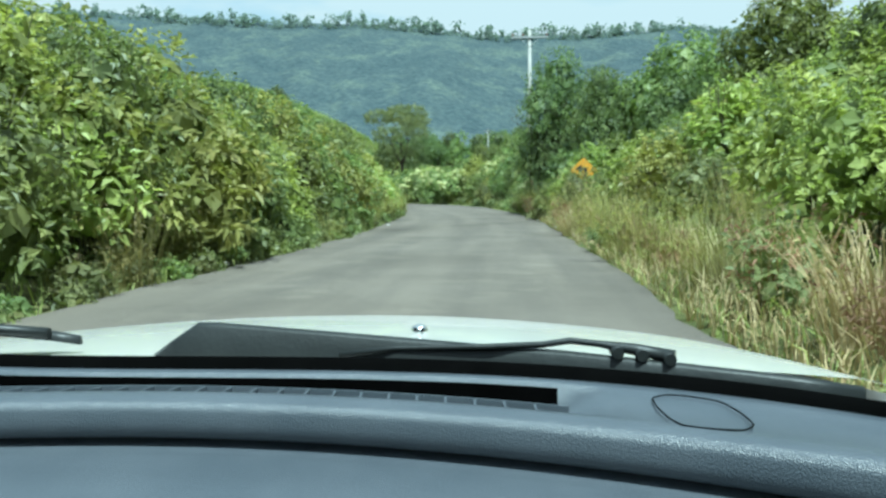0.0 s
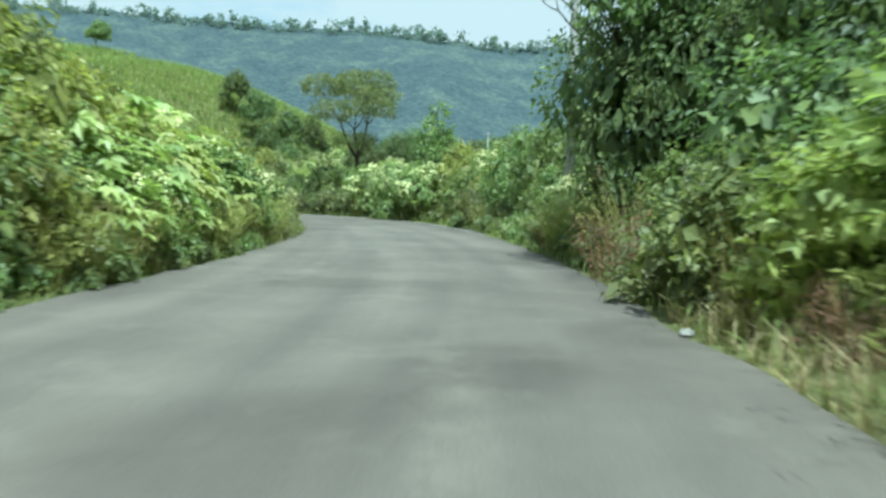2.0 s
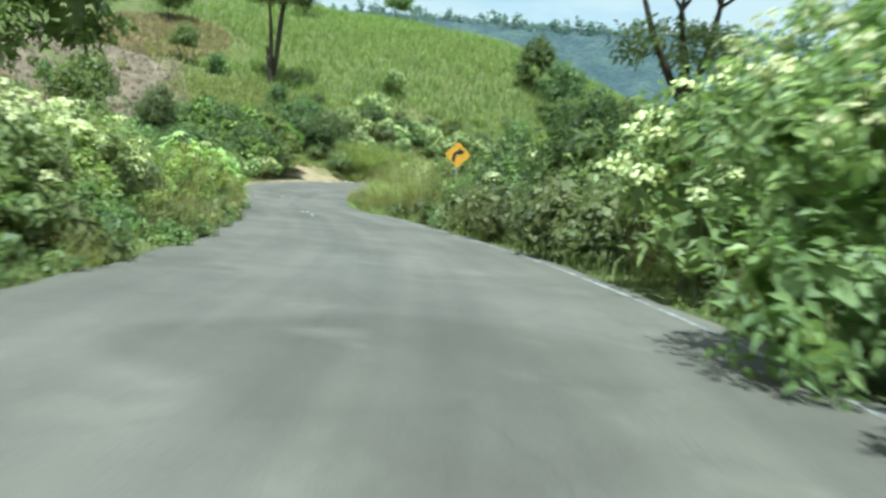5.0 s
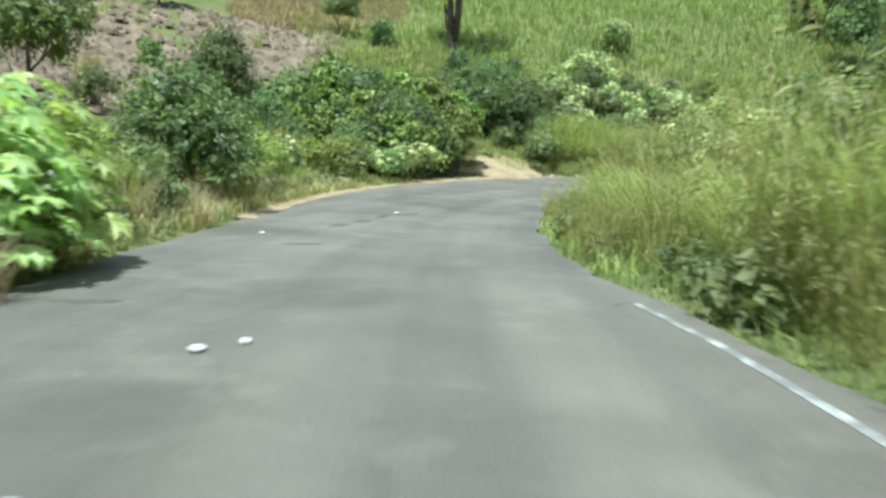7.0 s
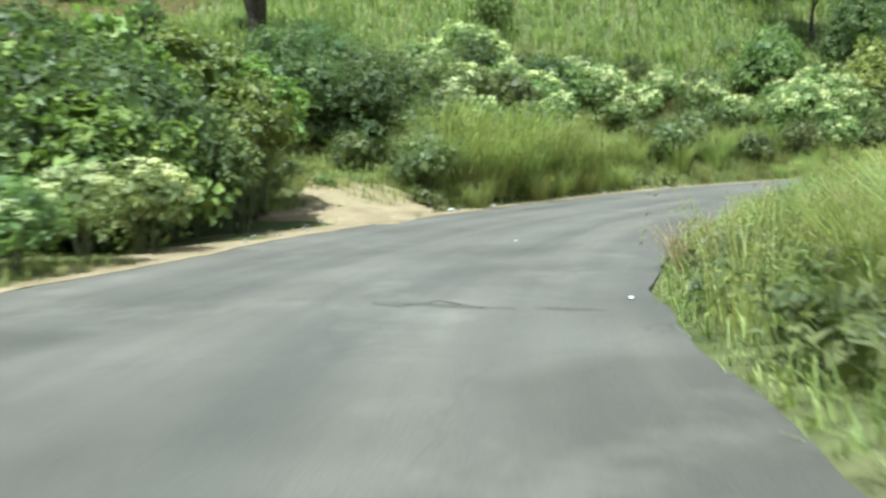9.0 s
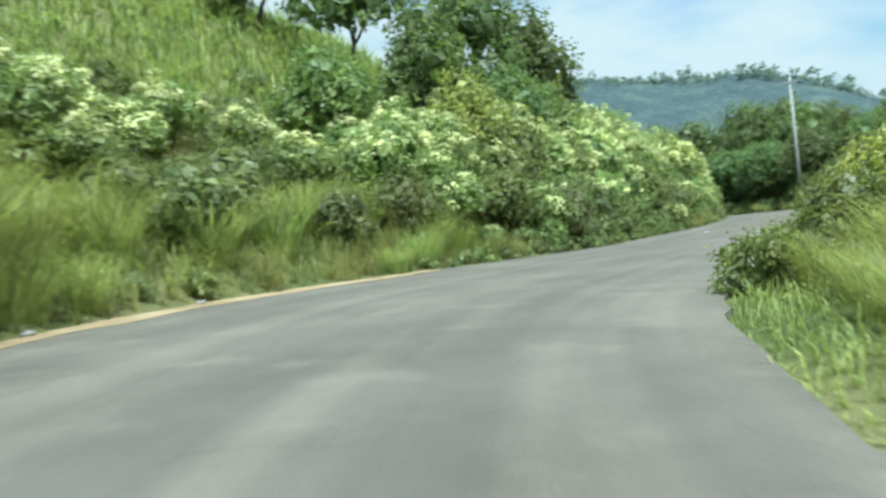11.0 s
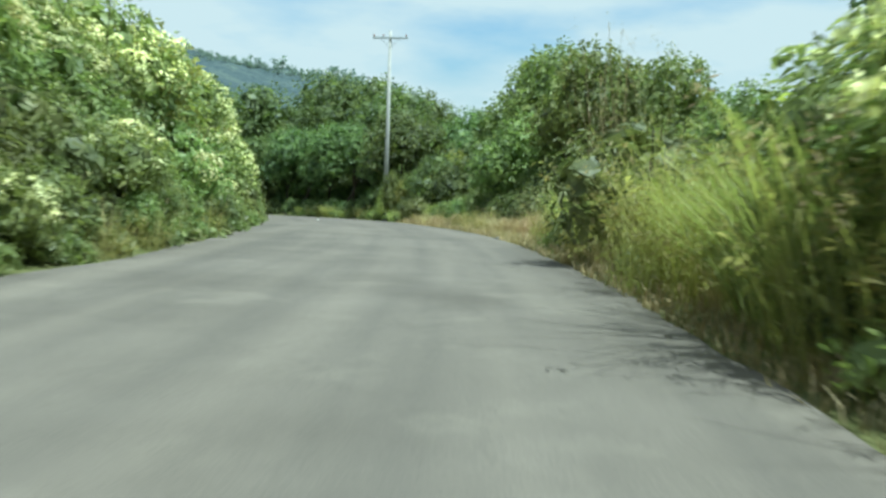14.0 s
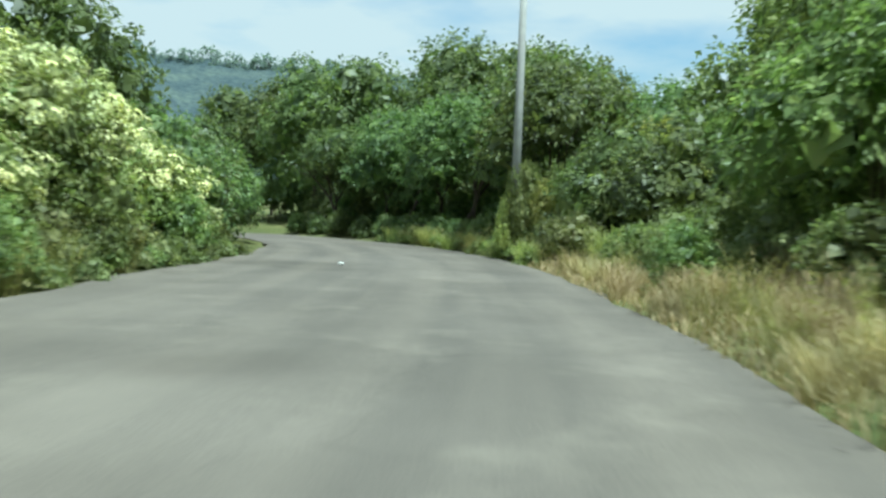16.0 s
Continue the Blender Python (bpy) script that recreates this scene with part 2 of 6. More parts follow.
# wooded mountains, with the blue-grey of distant haze mixed into the colours
HAZED_FOREST, nt, p = material("hazed_wooded_mountain", 0.95, 0, 0.05)
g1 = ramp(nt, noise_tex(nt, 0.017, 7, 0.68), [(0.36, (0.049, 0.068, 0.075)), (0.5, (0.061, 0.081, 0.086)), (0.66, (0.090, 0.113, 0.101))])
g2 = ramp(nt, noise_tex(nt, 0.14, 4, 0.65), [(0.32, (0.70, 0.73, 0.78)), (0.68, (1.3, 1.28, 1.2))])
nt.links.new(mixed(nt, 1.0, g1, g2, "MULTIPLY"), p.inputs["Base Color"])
canopy = nt.nodes.new("ShaderNodeTexVoronoi")
canopy.inputs["Scale"].default_value = 0.11
ctc = nt.nodes.new("ShaderNodeTexCoord")
nt.links.new(ctc.outputs["Object"], canopy.inputs["Vector"])
bump(nt, p, canopy.outputs["Distance"], 0.35, 8.0)

PAINT_LINE, nt, p = material("worn_white_line", 0.8, 0, 0.2)
f = ramp(nt, noise_tex(nt, 3.5, 6, 0.7), [(0.46, (0.17, 0.16, 0.15)), (0.66, (0.42, 0.41, 0.38))])
nt.links.new(f, p.inputs["Base Color"])


# ---- helpers ----
def mesh_of(name, verts, faces, mats, uvs=None, smooth=False):
    me = bpy.data.meshes.new(name)
    me.from_pydata(np.asarray(verts).tolist(), [], np.asarray(faces).tolist() if not isinstance(faces, list) else faces)
    for m in (mats if isinstance(mats, (list, tuple)) else [mats]):
        me.materials.append(m)
    if smooth:
        me.polygons.foreach_set("use_smooth", [True] * len(me.polygons))
    if uvs is not None:
        lay = me.uv_layers.new(name="UVMap")
        idx = np.empty(len(me.loops), dtype=np.int32)
        me.loops.foreach_get("vertex_index", idx)
        lay.data.foreach_set("uv", np.asarray(uvs)[idx].ravel())
    me.update()
    return me


def part(name, bm, mat, parent, label=""):
    me = bpy.data.meshes.new(name)
    bm.to_mesh(me)
    bm.free()
    me.materials.append(mat)
    ob = new(name, me)
    ob.parent = parent
    if label:
        tagged(ob, label)
    return ob


def part_mesh(name, me, parent, label=""):
    ob = new(name, me)
    ob.parent = parent
    ob["kind"] = "stuff"
    if label:
        tagged(ob, label)
    return ob


def tube(bm, pts, radii, sides=8, cap=True):
    """A tapered tube along the points."""
    rings = []
    for i, q in enumerate(pts):
        q = Vector(q)
        d = Vector(pts[min(i + 1, len(pts) - 1)]) - Vector(pts[max(i - 1, 0)])
        rot = d.to_track_quat("Z", "Y")
        rings.append([bm.verts.new(q + rot @ Vector((radii[i] * math.cos(a), radii[i] * math.sin(a), 0)))
                      for a in [2 * math.pi * k / sides for k in range(sides)]])
    for a, b in zip(rings, rings[1:]):
        for k in range(sides):
            f = bm.faces.new((a[k], a[(k + 1) % sides], b[(k + 1) % sides], b[k]))
            f.smooth = True
    if cap:
        bm.faces.new(rings[-1])
        bm.faces.new(rings[0][::-1])


def box(bm, x0, x1, y0, y1, z0, z1, bevel=0.0):
    g = bmesh.ops.create_cube(bm, size=1.0)
    for v in g["verts"]:
        v.co = Vector(((x0 + x1) / 2 + v.co.x * (x1 - x0), (y0 + y1) / 2 + v.co.y * (y1 - y0), (z0 + z1) / 2 + v.co.z * (z1 - z0)))
    if bevel:
        es = list({e for v in g["verts"] for e in v.link_edges})
        bmesh.ops.bevel(bm, geom=es, offset=bevel, segments=2, affect="EDGES")


# ---- the road's line and the lie of the land ----
# x, y, height of the driving line
LINE = [(2.0, -60.0, 1.6), (1.0, -30.0, 0.9), (0.0, 0.0, 0.0), (0.8, 15.1, -0.52), (1.9, 30.2, -1.05), (2.3, 43.6, -1.43), (1.2, 56.8, -1.69),
        (-1.8, 70.1, -1.97), (-7.2, 82.5, -2.28), (-14.5, 94.2, -2.64), (-22.4, 104.9, -2.96), (-28.6, 115.0, -3.10), (-32.6, 125.2, -3.10),
        (-33.9, 136.0, -2.90), (-31.4, 146.3, -2.70), (-25.8, 154.7, -2.60), (-18.7, 163.1, -2.48), (-10.6, 173.8, -2.21), (-3.1, 185.3, -2.0),
        (3.2, 197.0, -1.95), (8.2, 210.0, -1.9), (10.5, 225.0, -1.9), (7.0, 242.0, -1.9), (-6.0, 262.0, -1.9)]


def spline(pts, n):
    p = np.array([2 * np.array(pts[0]) - np.array(pts[1])] + [np.array(q) for q in pts] + [2 * np.array(pts[-1]) - np.array(pts[-2])], float)
    out = []
    for i in range(1, len(p) - 2):
        for u in np.arange(n) / n:
            a, b, c_, d = p[i - 1:i + 3]
            out.append(0.5 * (2 * b + (c_ - a) * u + (2 * a - 5 * b + 4 * c_ - d) * u * u + (3 * b - a - 3 * c_ + d) * u ** 3))
    out.append(p[-2])
    return np.array(out)


raw = spline(LINE, 24)
run = np.r_[0, np.cumsum(np.linalg.norm(np.diff(raw[:, :2], axis=0), axis=1))]
S0 = run[np.argmin(np.abs(raw[:, 0]) + np.abs(raw[:, 1]))]
SS = np.arange(0, run[-1], 0.5)
AX = np.stack([np.interp(SS, run, raw[:, k]) for k in range(3)], -1)
SS = SS - S0
TAN = np.gradient(AX[:, :2], axis=0)
TAN /= np.linalg.norm(TAN, axis=1)[:, None]
LEFT = np.array([(-70, 4.5), (0, 4.6), (20, 4.4), (36, 5.0), (45, 4.8), (58, 3.9), (78, 3.9), (96, 4.0), (107, 4.4), (115, 4.9), (124, 5.9), (134, 6.8),
                 (142, 7.0), (152, 6.8), (165, 6.8), (178, 6.3), (190, 5.4), (205, 5.8), (218, 6.5), (235, 6.0), (300, 5.0)])
RIGHT = np.array([(-70, 2.2), (0, 2.1), (40, 2.1), (60, 2.5), (78, 2.6), (95, 1.9), (110, 1.6), (125, 1.45), (134, 1.6), (141, 1.9), (155, 2.3), (165, 2.2), (200, 2.2), (220, 1.9), (300, 2.0)])
# the asphalt reaches further under the bushes here
R_MORE = np.array([(-70, 0.0), (58, 0.0), (63, 0.5), (104, 0.5), (112, 0.0), (300, 0.0)])
TILT = np.array([(-70, 0.0), (105, 0.0), (128, 0.05), (158, 0.05), (178, 0.01), (300, 0.0)])
L_RISE = np.array([(-70, 0.3), (0, 0.3), (50, 0.25), (85, 0.4), (110, 0.55), (128, 0.6), (133, 0.5), (136, 0.06), (142, 0.06), (146, 0.7), (152, 1.1), (165, 1.3), (190, 1.3), (202, 0.6), (215, 0.2), (300, 0.1)])
L_FAR = np.array([(-70, 0.3), (0, 0.3), (50, 0.28), (85, 0.5), (105, 0.75), (125, 0.95), (150, 1.05), (165, 1.3), (190, 1.3), (202, 0.6), (215, 0.2), (300, 0.1)])
R_RISE = np.array([(-70, 0.36), (28, 0.36), (42, 0.06), (105, 0.02), (120, 0.1), (150, 0.1), (165, 0.12), (215, 0.08), (300, 0.1)])


def prof(tab, s):
    return np.interp(s, tab[:, 0], tab[:, 1])


def locate(x, y):
    x, y = np.atleast_1d(np.asarray(x, float)), np.atleast_1d(np.asarray(y, float))
    k = np.empty(len(x), int)
    for i in range(0, len(x), 4000):
        d = (x[i:i + 4000, None] - AX[None, :, 0]) ** 2 + (y[i:i + 4000, None] - AX[None, :, 1]) ** 2
        k[i:i + 4000] = d.argmin(1)
    dx, dy = x - AX[k, 0], y - AX[k, 1]
    side = np.sign(TAN[k, 1] * dx - TAN[k, 0] * dy)
    return k, SS[k], side * np.hypot(dx, dy)


def road_z(k, s, off):
    return AX[k, 2] - prof(TILT, s) * np.clip(off, -8, 3)


def land(x, y):
    """Height of the ground."""
    x, y = np.atleast_1d(np.asarray(x, float)), np.atleast_1d(np.asarray(y, float))
    k, s, off = locate(x, y)
    ul, ur = np.maximum(-off - prof(LEFT, s), 0), np.maximum(off - prof(RIGHT, s) - prof(R_MORE, s), 0)
    z = road_z(k, s, off)
    sh = np.maximum(ul - 0.8, 0)
    g = prof(L_RISE, s)
    z = z + g * 0.45 * np.minimum(sh, 9) + prof(L_FAR, s) * (0.33 * np.clip(sh - 9, 0, 72) + 0.05 * np.clip(sh - 83, 0, 200))
    # the round crop hill above the bend
    hill = 24.3 - 0.0052 * ((x + 75) ** 2 + (y - 215) ** 2)
    w = np.clip((sh - 7) / 18, 0, 1)
    z = z + w * w * (3 - 2 * w) * np.maximum(hill - z, 0)
    z = np.where(z > 26, 26 + (z - 26) * 0.3, z)
    rr = np.maximum(ur - 0.6, 0)
    z = z + prof(R_RISE, s) * (np.minimum(rr, 14) + 0.2 * np.clip(rr - 14, 0, 60))
    inside = (ul <= 0.3) & (ur <= 0.3)
    u = np.maximum(ul, ur)
    z = z - np.where(inside, 0.10, 0.0) + np.where(~inside, 0.10 * np.sin(x * 0.9 + 1.3 * np.sin(y * 0.5)) * np.sin(y * 0.8 + x * 0.2) * np.minimum(u / 3, 1), 0)
    z = z + np.minimum(np.maximum(u - 12, 0) / 40, 1) * 0.9 * np.sin(x * 0.11 + 0.7) * np.sin(y * 0.13)
    far = np.clip((np.hypot(x + 10, y - 100) - 260) / 160, 0, 1)
    far = far * far * (3 - 2 * far)
    return z * (1 - far) + far * (2.0 + 0.04 * np.hypot(x, y) * 0.2)


def spot(s, off):
    k = int(np.argmin(np.abs(SS - s)))
    x, y = AX[k, 0] + TAN[k, 1] * off, AX[k, 1] - TAN[k, 0] * off
    return float(x), float(y), float(land(x, y)[0])


# ---- ground ----
def steps(lo, hi, d, reach):
    mid = np.arange(lo, hi + d / 2, d)
    out, w = [], d
    q = 0.0
    while q < reach:
        w *= 1.22
        q += w
        out.append(q)
    out = np.array(out)
    return np.r_[(lo - out)[::-1], mid, hi + out]


gx, gy = steps(-80, 40, 1.5, 2600), steps(-15, 250, 1.5, 2600)
GX, GY = np.meshgrid(gx, gy)
GZ = land(GX.ravel(), GY.ravel())
nx, ny = len(gx), len(gy)
ii = np.arange(nx * ny).reshape(ny, nx)
quads = np.stack([ii[:-1, :-1].ravel(), ii[:-1, 1:].ravel(), ii[1:, 1:].ravel(), ii[1:, :-1].ravel()], -1)
ground = new("ground", mesh_of("ground", np.stack([GX.ravel(), GY.ravel(), GZ], -1), quads, SOIL, smooth=True))
tagged(ground, "green and brown earth with dry leaf litter", "ground", kind="structure")


def strip(name, s0, s1, lo, hi, lift, mat, label, cat, cols=9, ragged=0.0, drop=0.12, step=1):
    """A band that lies along the road between two offsets."""
    ks = [i for i in range(0, len(SS), step) if s0 <= SS[i] <= s1]
    V, UV = [], []
    for k in ks:
        s = SS[k]
        a, b = lo(s), hi(s)
        a += ragged * (noise.noise((s * 0.5, 1.7, 0)) + 0.6 * noise.noise((s * 1.6, 4.1, 0)))
        b += ragged * (noise.noise((s * 0.5, 9.7, 0)) + 0.6 * noise.noise((s * 1.6, 7.1, 0)))
        offs = np.r_[a, np.linspace(a, b, cols), b]
        for j, o in enumerate(offs):
            x, y = AX[k, 0] + TAN[k, 1] * o, AX[k, 1] - TAN[k, 0] * o
            z = float(road_z(k, s, o)) + lift - (drop if j in (0, cols + 1) else 0)
            V.append((x, y, z))
            UV.append((o, s))
    w = cols + 2
    F = [(r * w + j, r * w + j + 1, (r + 1) * w + j + 1, (r + 1) * w + j) for r in range(len(ks) - 1) for j in range(w - 1)]
    ob = new(name, mesh_of(name, V, F, mat, UV))
    return tagged(ob, label, cat, kind="structure")


ROAD = strip("road", -60, 262, lambda s: -prof(LEFT, s), lambda s: prof(RIGHT, s) + prof(R_MORE, s), 0.0, ASPHALT, "worn grey asphalt country road without markings", "road", 13, 0.16)
strip("road_edge_line", 61, 106, lambda s: prof(RIGHT, s) + prof(R_MORE, s) - 0.34, lambda s: prof(RIGHT, s) + prof(R_MORE, s) - 0.25, 0.004, PAINT_LINE, "worn white line along the road edge", "road marking", 2, 0.0, 0.0)
strip("dirt_shoulder", 115, 166, lambda s: -prof(LEFT, s) - 0.45 - 3.0 * math.exp(-((s - 142) / 5.5) ** 2), lambda s: -prof(LEFT, s) + 0.22, 0.012, DIRT, "dry pale dirt shoulder beside the asphalt", "dirt", 7, 0.3, 0.14)

# ---- wooded mountains all round ----
RIDGE = np.array([(-180, 4), (-120, 4), (-80, 8), (-40, 10.0), (-24, 10.7), (-16, 10.6), (-3, 10.5), (4, 9.6), (12, 9.5), (17, 9.7), (21.5, 9.1), (27, 8.8), (30, 7.9), (34, 6.0), (40, 4.2), (60, 4), (120, 4), (180, 4)])


def mountain():
    az = np.radians(np.arange(-180, 180, 0.5))
    el = np.interp(np.degrees(az), RIDGE[:, 0], RIDGE[:, 1])
    radii = np.array([420, 620, 780, 880, 940, 990, 1030, 1070, 1110, 1150, 1190, 1230, 1270, 1310, 1350, 1400, 1460, 1560, 1800])
    V = []
    for j, r in enumerate(radii):
        u = min(max((r - 420) / 980, 0), 1)
        rise = 0.10 * u + 0.90 * max(0, (r - 860) / 540) ** 0.9 if r <= 1400 else 1 - 0.25 * (r - 1400) / 400
        for a, e in zip(az, el):
            x, y = -10 + r * math.sin(a), 80 + r * math.cos(a)
            # spurs and gullies that run down the face
            spur = noise.noise((math.degrees(a) * 0.13, r * 0.0012, 2.3)) * 0.5 + noise.noise((math.degrees(a) * 0.4, r * 0.003, 7.1)) * 0.2
            z = 1400 * math.tan(math.radians(e)) * rise * (1 + spur * (1 - rise) * 0.9) + noise.noise((x * 0.03, y * 0.03, 5)) * 7 * u
            V.append((x, y, z - 6))
    n = len(az)
    F = [(j * n + i, j * n + (i + 1) % n, (j + 1) * n + (i + 1) % n, (j + 1) * n + i) for j in range(len(radii) - 1) for i in range(n)]
    ob = new("backdrop", mesh_of("backdrop", V, F, HAZED_FOREST, smooth=True))
    return tagged(ob, "distant wooded mountain ridge with blue-grey haze put into its colour", "mountain", kind="structure")


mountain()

# ---- plants: makers ----
rnd = np.random.RandomState(11)


def unit(v):
    return v / np.maximum(np.linalg.norm(v, axis=-1, keepdims=True), 1e-6)


def leaves(at, out, length, width, spread=0.7, fold=0.25, droop=0.25):
    """Folded leaf blades at the points, each turned roughly outwards: vertices and faces."""
    n = len(at)
    up = unit(out + rnd.normal(0, spread, (n, 3)) + np.array([0, 0, 0.35]))
    along = unit(np.cross(up, rnd.normal(0, 1, (n, 3))))
    along = unit(along - np.array([0, 0, droop]))
    across = unit(np.cross(along, up))
    up = np.cross(across, along)
    L = (length * rnd.uniform(0.6, 1.3, n))[:, None]
    W = L * width / length
    v = np.stack([at, at + along * L * 0.45 + across * W * 0.5 + up * W * fold, at + along * L, at + along * L * 0.45 - across * W * 0.5 + up * W * fold], 1)
    f = np.arange(n * 4).reshape(n, 4)
    return v.reshape(-1, 3), f


def lobes(r, h, n, low=0.22, high=0.8, fat=(0.36, 0.58)):
    """Rounded masses that make up a shrub or crown: centres and half-sizes."""
    c, q = [], []
    for i in range(n):
        a, u = i * 2.4 + rnd.normal(0, 0.35), math.sqrt((i + 0.3) / n)
        z = h * (high - (high - low) * u * rnd.uniform(0.55, 1.15))
        k = r * rnd.uniform(*fat)
        c.append((r * 0.66 * u * math.cos(a), r * 0.66 * u * math.sin(a), max(z, 0.3 * k)))
        q.append((k, k, min(k * rnd.uniform(0.75, 1.0), h * 0.3)))
    return np.array(c), np.array(q)


def skin(c, q, density, lo=0.84, hi=1.06, floor=0.05, under=-0.75):
    """Points on the outer skin of the masses, so many to the square metre, and the way out at each."""
    P, D = [], []
    for i in range(len(c)):
        n = int(4 * math.pi * q[i, 0] * q[i, 2] * density) + 3
        d = unit(rnd.normal(0, 1, (n, 3)))
        d = d[d[:, 2] > under]
        p = c[i] + d * q[i] * rnd.uniform(lo, hi, (len(d), 1))
        keep = p[:, 2] > floor
        for j in range(len(c)):
            if j != i:
                keep &= (((p - c[j]) / q[j]) ** 2).sum(1) > 0.72
        P.append(p[keep])
        D.append(unit(d[keep] / q[i]))
    return np.concatenate(P), np.concatenate(D)


def kites(at, along, up, L, W, fold=0.18, sag=0.22):
    """Folded leaf blades: vertices and faces."""
    across = unit(np.cross(along, up))
    L, W = L[:, None], W[:, None]
    mid = at + along * L * 0.42 + up * W * fold
    v = np.stack([at, mid + across * W * 0.5, at + along * L - np.array([0, 0, 1.0]) * L * sag, mid - across * W * 0.5], 1)
    return v.reshape(-1, 3), np.arange(len(at) * 4).reshape(-1, 4)


def sprigs(p, d, per, reach, length, width, spread=0.35, rise=0.35):
    """Short twigs of leaves at the points; the leaves of a twig face the same way."""
    n = len(p)
    axis = unit(d + np.array([0, 0, rise]) + rnd.normal(0, spread, (n, 3)))
    face = unit(d + np.array([0, 0, 0.75]) + rnd.normal(0, spread, (n, 3)))
    side = unit(np.cross(axis, face))
    u = (np.arange(per) + 0.5) / per
    sgn = np.where(np.arange(per) % 2 == 0, 1.0, -1.0)
    at = p[:, None] + axis[:, None] * (reach * (u - 0.35))[None, :, None] + rnd.normal(0, reach * 0.16, (n, per, 3))
    along = unit(axis[:, None] * (0.35 + 0.5 * u)[None, :, None] + side[:, None] * sgn[None, :, None] + rnd.normal(0, 0.3, (n, per, 3)))
    up = unit(face[:, None] + rnd.normal(0, 0.3, (n, per, 3)))
    L = length * rnd.uniform(0.65, 1.25, n * per)
    return kites(at.reshape(-1, 3), along.reshape(-1, 3), up.reshape(-1, 3), L, L * width / length)


def inner(c, q, length, cover=0.9, floor=0.12):
    """Old leaves deep inside, broad enough to close the view through a shrub."""
    p, d = skin(c, q * 0.74, cover / (0.5 * length * length), 0.8, 1.0, floor, -0.95)
    L = length * rnd.uniform(0.8, 1.3, len(p))
    return kites(p, unit(np.cross(d, rnd.normal(0, 1, (len(p), 3)))), d, L, L * 0.95, 0.05, 0.1)


def merged(*vf):
    V, F, n = [], [], 0
    for v, f in vf:
        V.append(v)
        F.append(f + n)
        n += len(v)
    return np.concatenate(V), np.concatenate(F)


def clumps(centre, rad, n_clump, per, clump_r, low=-0.6, inner=0.55):
    """Points in many small clumps over a lumpy ellipsoid, with the way out at each."""
    d = unit(rnd.normal(0, 1, (n_clump * 3, 3)))
    d = d[d[:, 2] > low][:n_clump]
    c = d * np.asarray(rad) * rnd.uniform(inner, 1.15, (len(d), 1)) + np.asarray(centre)
    size = clump_r * rnd.uniform(0.55, 1.35, (len(d), 1, 1))
    o = unit(rnd.normal(0, 1, (len(d), per, 3))) * rnd.uniform(0.25, 1.0, (len(d), per, 1)) ** 0.6
    at = c[:, None, :] + o * size * np.array([1, 1, 0.75])
    way = unit(o * 0.8 + d[:, None, :])
    return at.reshape(-1, 3), way.reshape(-1, 3)


def stems(parent, h, spread, n, r, mat, name="woody_base"):
    bm = bmesh.new()
    for _ in range(n):
        a = rnd.uniform(0, 6.283)
        q = spread * rnd.uniform(0.2, 1.0)
        pts = [(0.15 * math.cos(a), 0.15 * math.sin(a), -0.15)]
        for u in (0.35, 0.7, 1.0):
            pts.append((q * u * math.cos(a) + rnd.normal(0, 0.05), q * u * math.sin(a) + rnd.normal(0, 0.05), h * u))
        tube(bm, pts, [r, r * 0.8, r * 0.55, r * 0.25], 5, False)
    return part(name, bm, mat, parent)


def plant_shrub(name, label, cat, leaf, r, h, n, density, per, reach, length, width, flower=0, petal=None, spread=0.35, rise=0.35, core=0.27, high=0.8, fat=(0.36, 0.58), low=0.22):
    """A shrub of rounded masses of leafy twigs, dark and closed within; flower: heads to the square metre of its upper side."""
    e = new(name)
    if h <= 2:
        stems(e, h * 0.8, r * 0.2, 1, 0.012, STEM, "stalk")
    else:
        tagged(stems(e, h * 0.8, r * 0.8, 7, 0.03, STEM), kind="stuff")
    c, q = lobes(r, h, n, low, high, fat)
    p, d = skin(c, q, density)
    made = [sprigs(p, d, per, reach, length, width, spread, rise)]
    if core:
        made.append(inner(c, q, core))
    part_mesh("foliage", mesh_of("foliage", *merged(*made), leaf), e)
    if flower:
        p, d = skin(c, q, flower, 1.0, 1.1, h * 0.4, -0.05)
        if petal is None:
            keep = np.array([noise.noise(Vector(a_) * 0.95 + Vector((h, r, 0))) > -0.14 for a_ in p])
            p, d = p[keep], d[keep]
            # each head a low dome of small florets
            m = 30
            o = unit(rnd.normal(0, 1, (len(p), m, 3)) + d[:, None] * 0.5 + np.array([0, 0, 0.6]))
            size = rnd.uniform(0.11, 0.29, (len(p), 1, 1))
            at = (p + d * 0.05)[:, None] + o * size * np.array([1, 1, 0.62]) + rnd.normal(0, 0.015, (len(p), m, 3))
            length_, n_ = 0.075, len(p) * m
        else:
            m = 6
            o = unit(rnd.normal(0, 1, (len(p), m, 3)) + d[:, None])
            at = (p + d * 0.06)[:, None] + o * 0.03
            length_, n_ = 0.06, len(p) * m
        o = o.reshape(-1, 3)
        L = length_ * rnd.uniform(0.7, 1.3, n_)
        v, f = kites(at.reshape(-1, 3), unit(np.cross(o, rnd.normal(0, 1, (n_, 3)))), o, L, L * 0.85, 0.05, 0.0)
        part_mesh("blossom", mesh_of("blossom", v, f, petal or FLOWER), e, "a few small orange flowers" if petal else "rounded heads of small cream-white flowers")
    return tagged(e, label, cat)


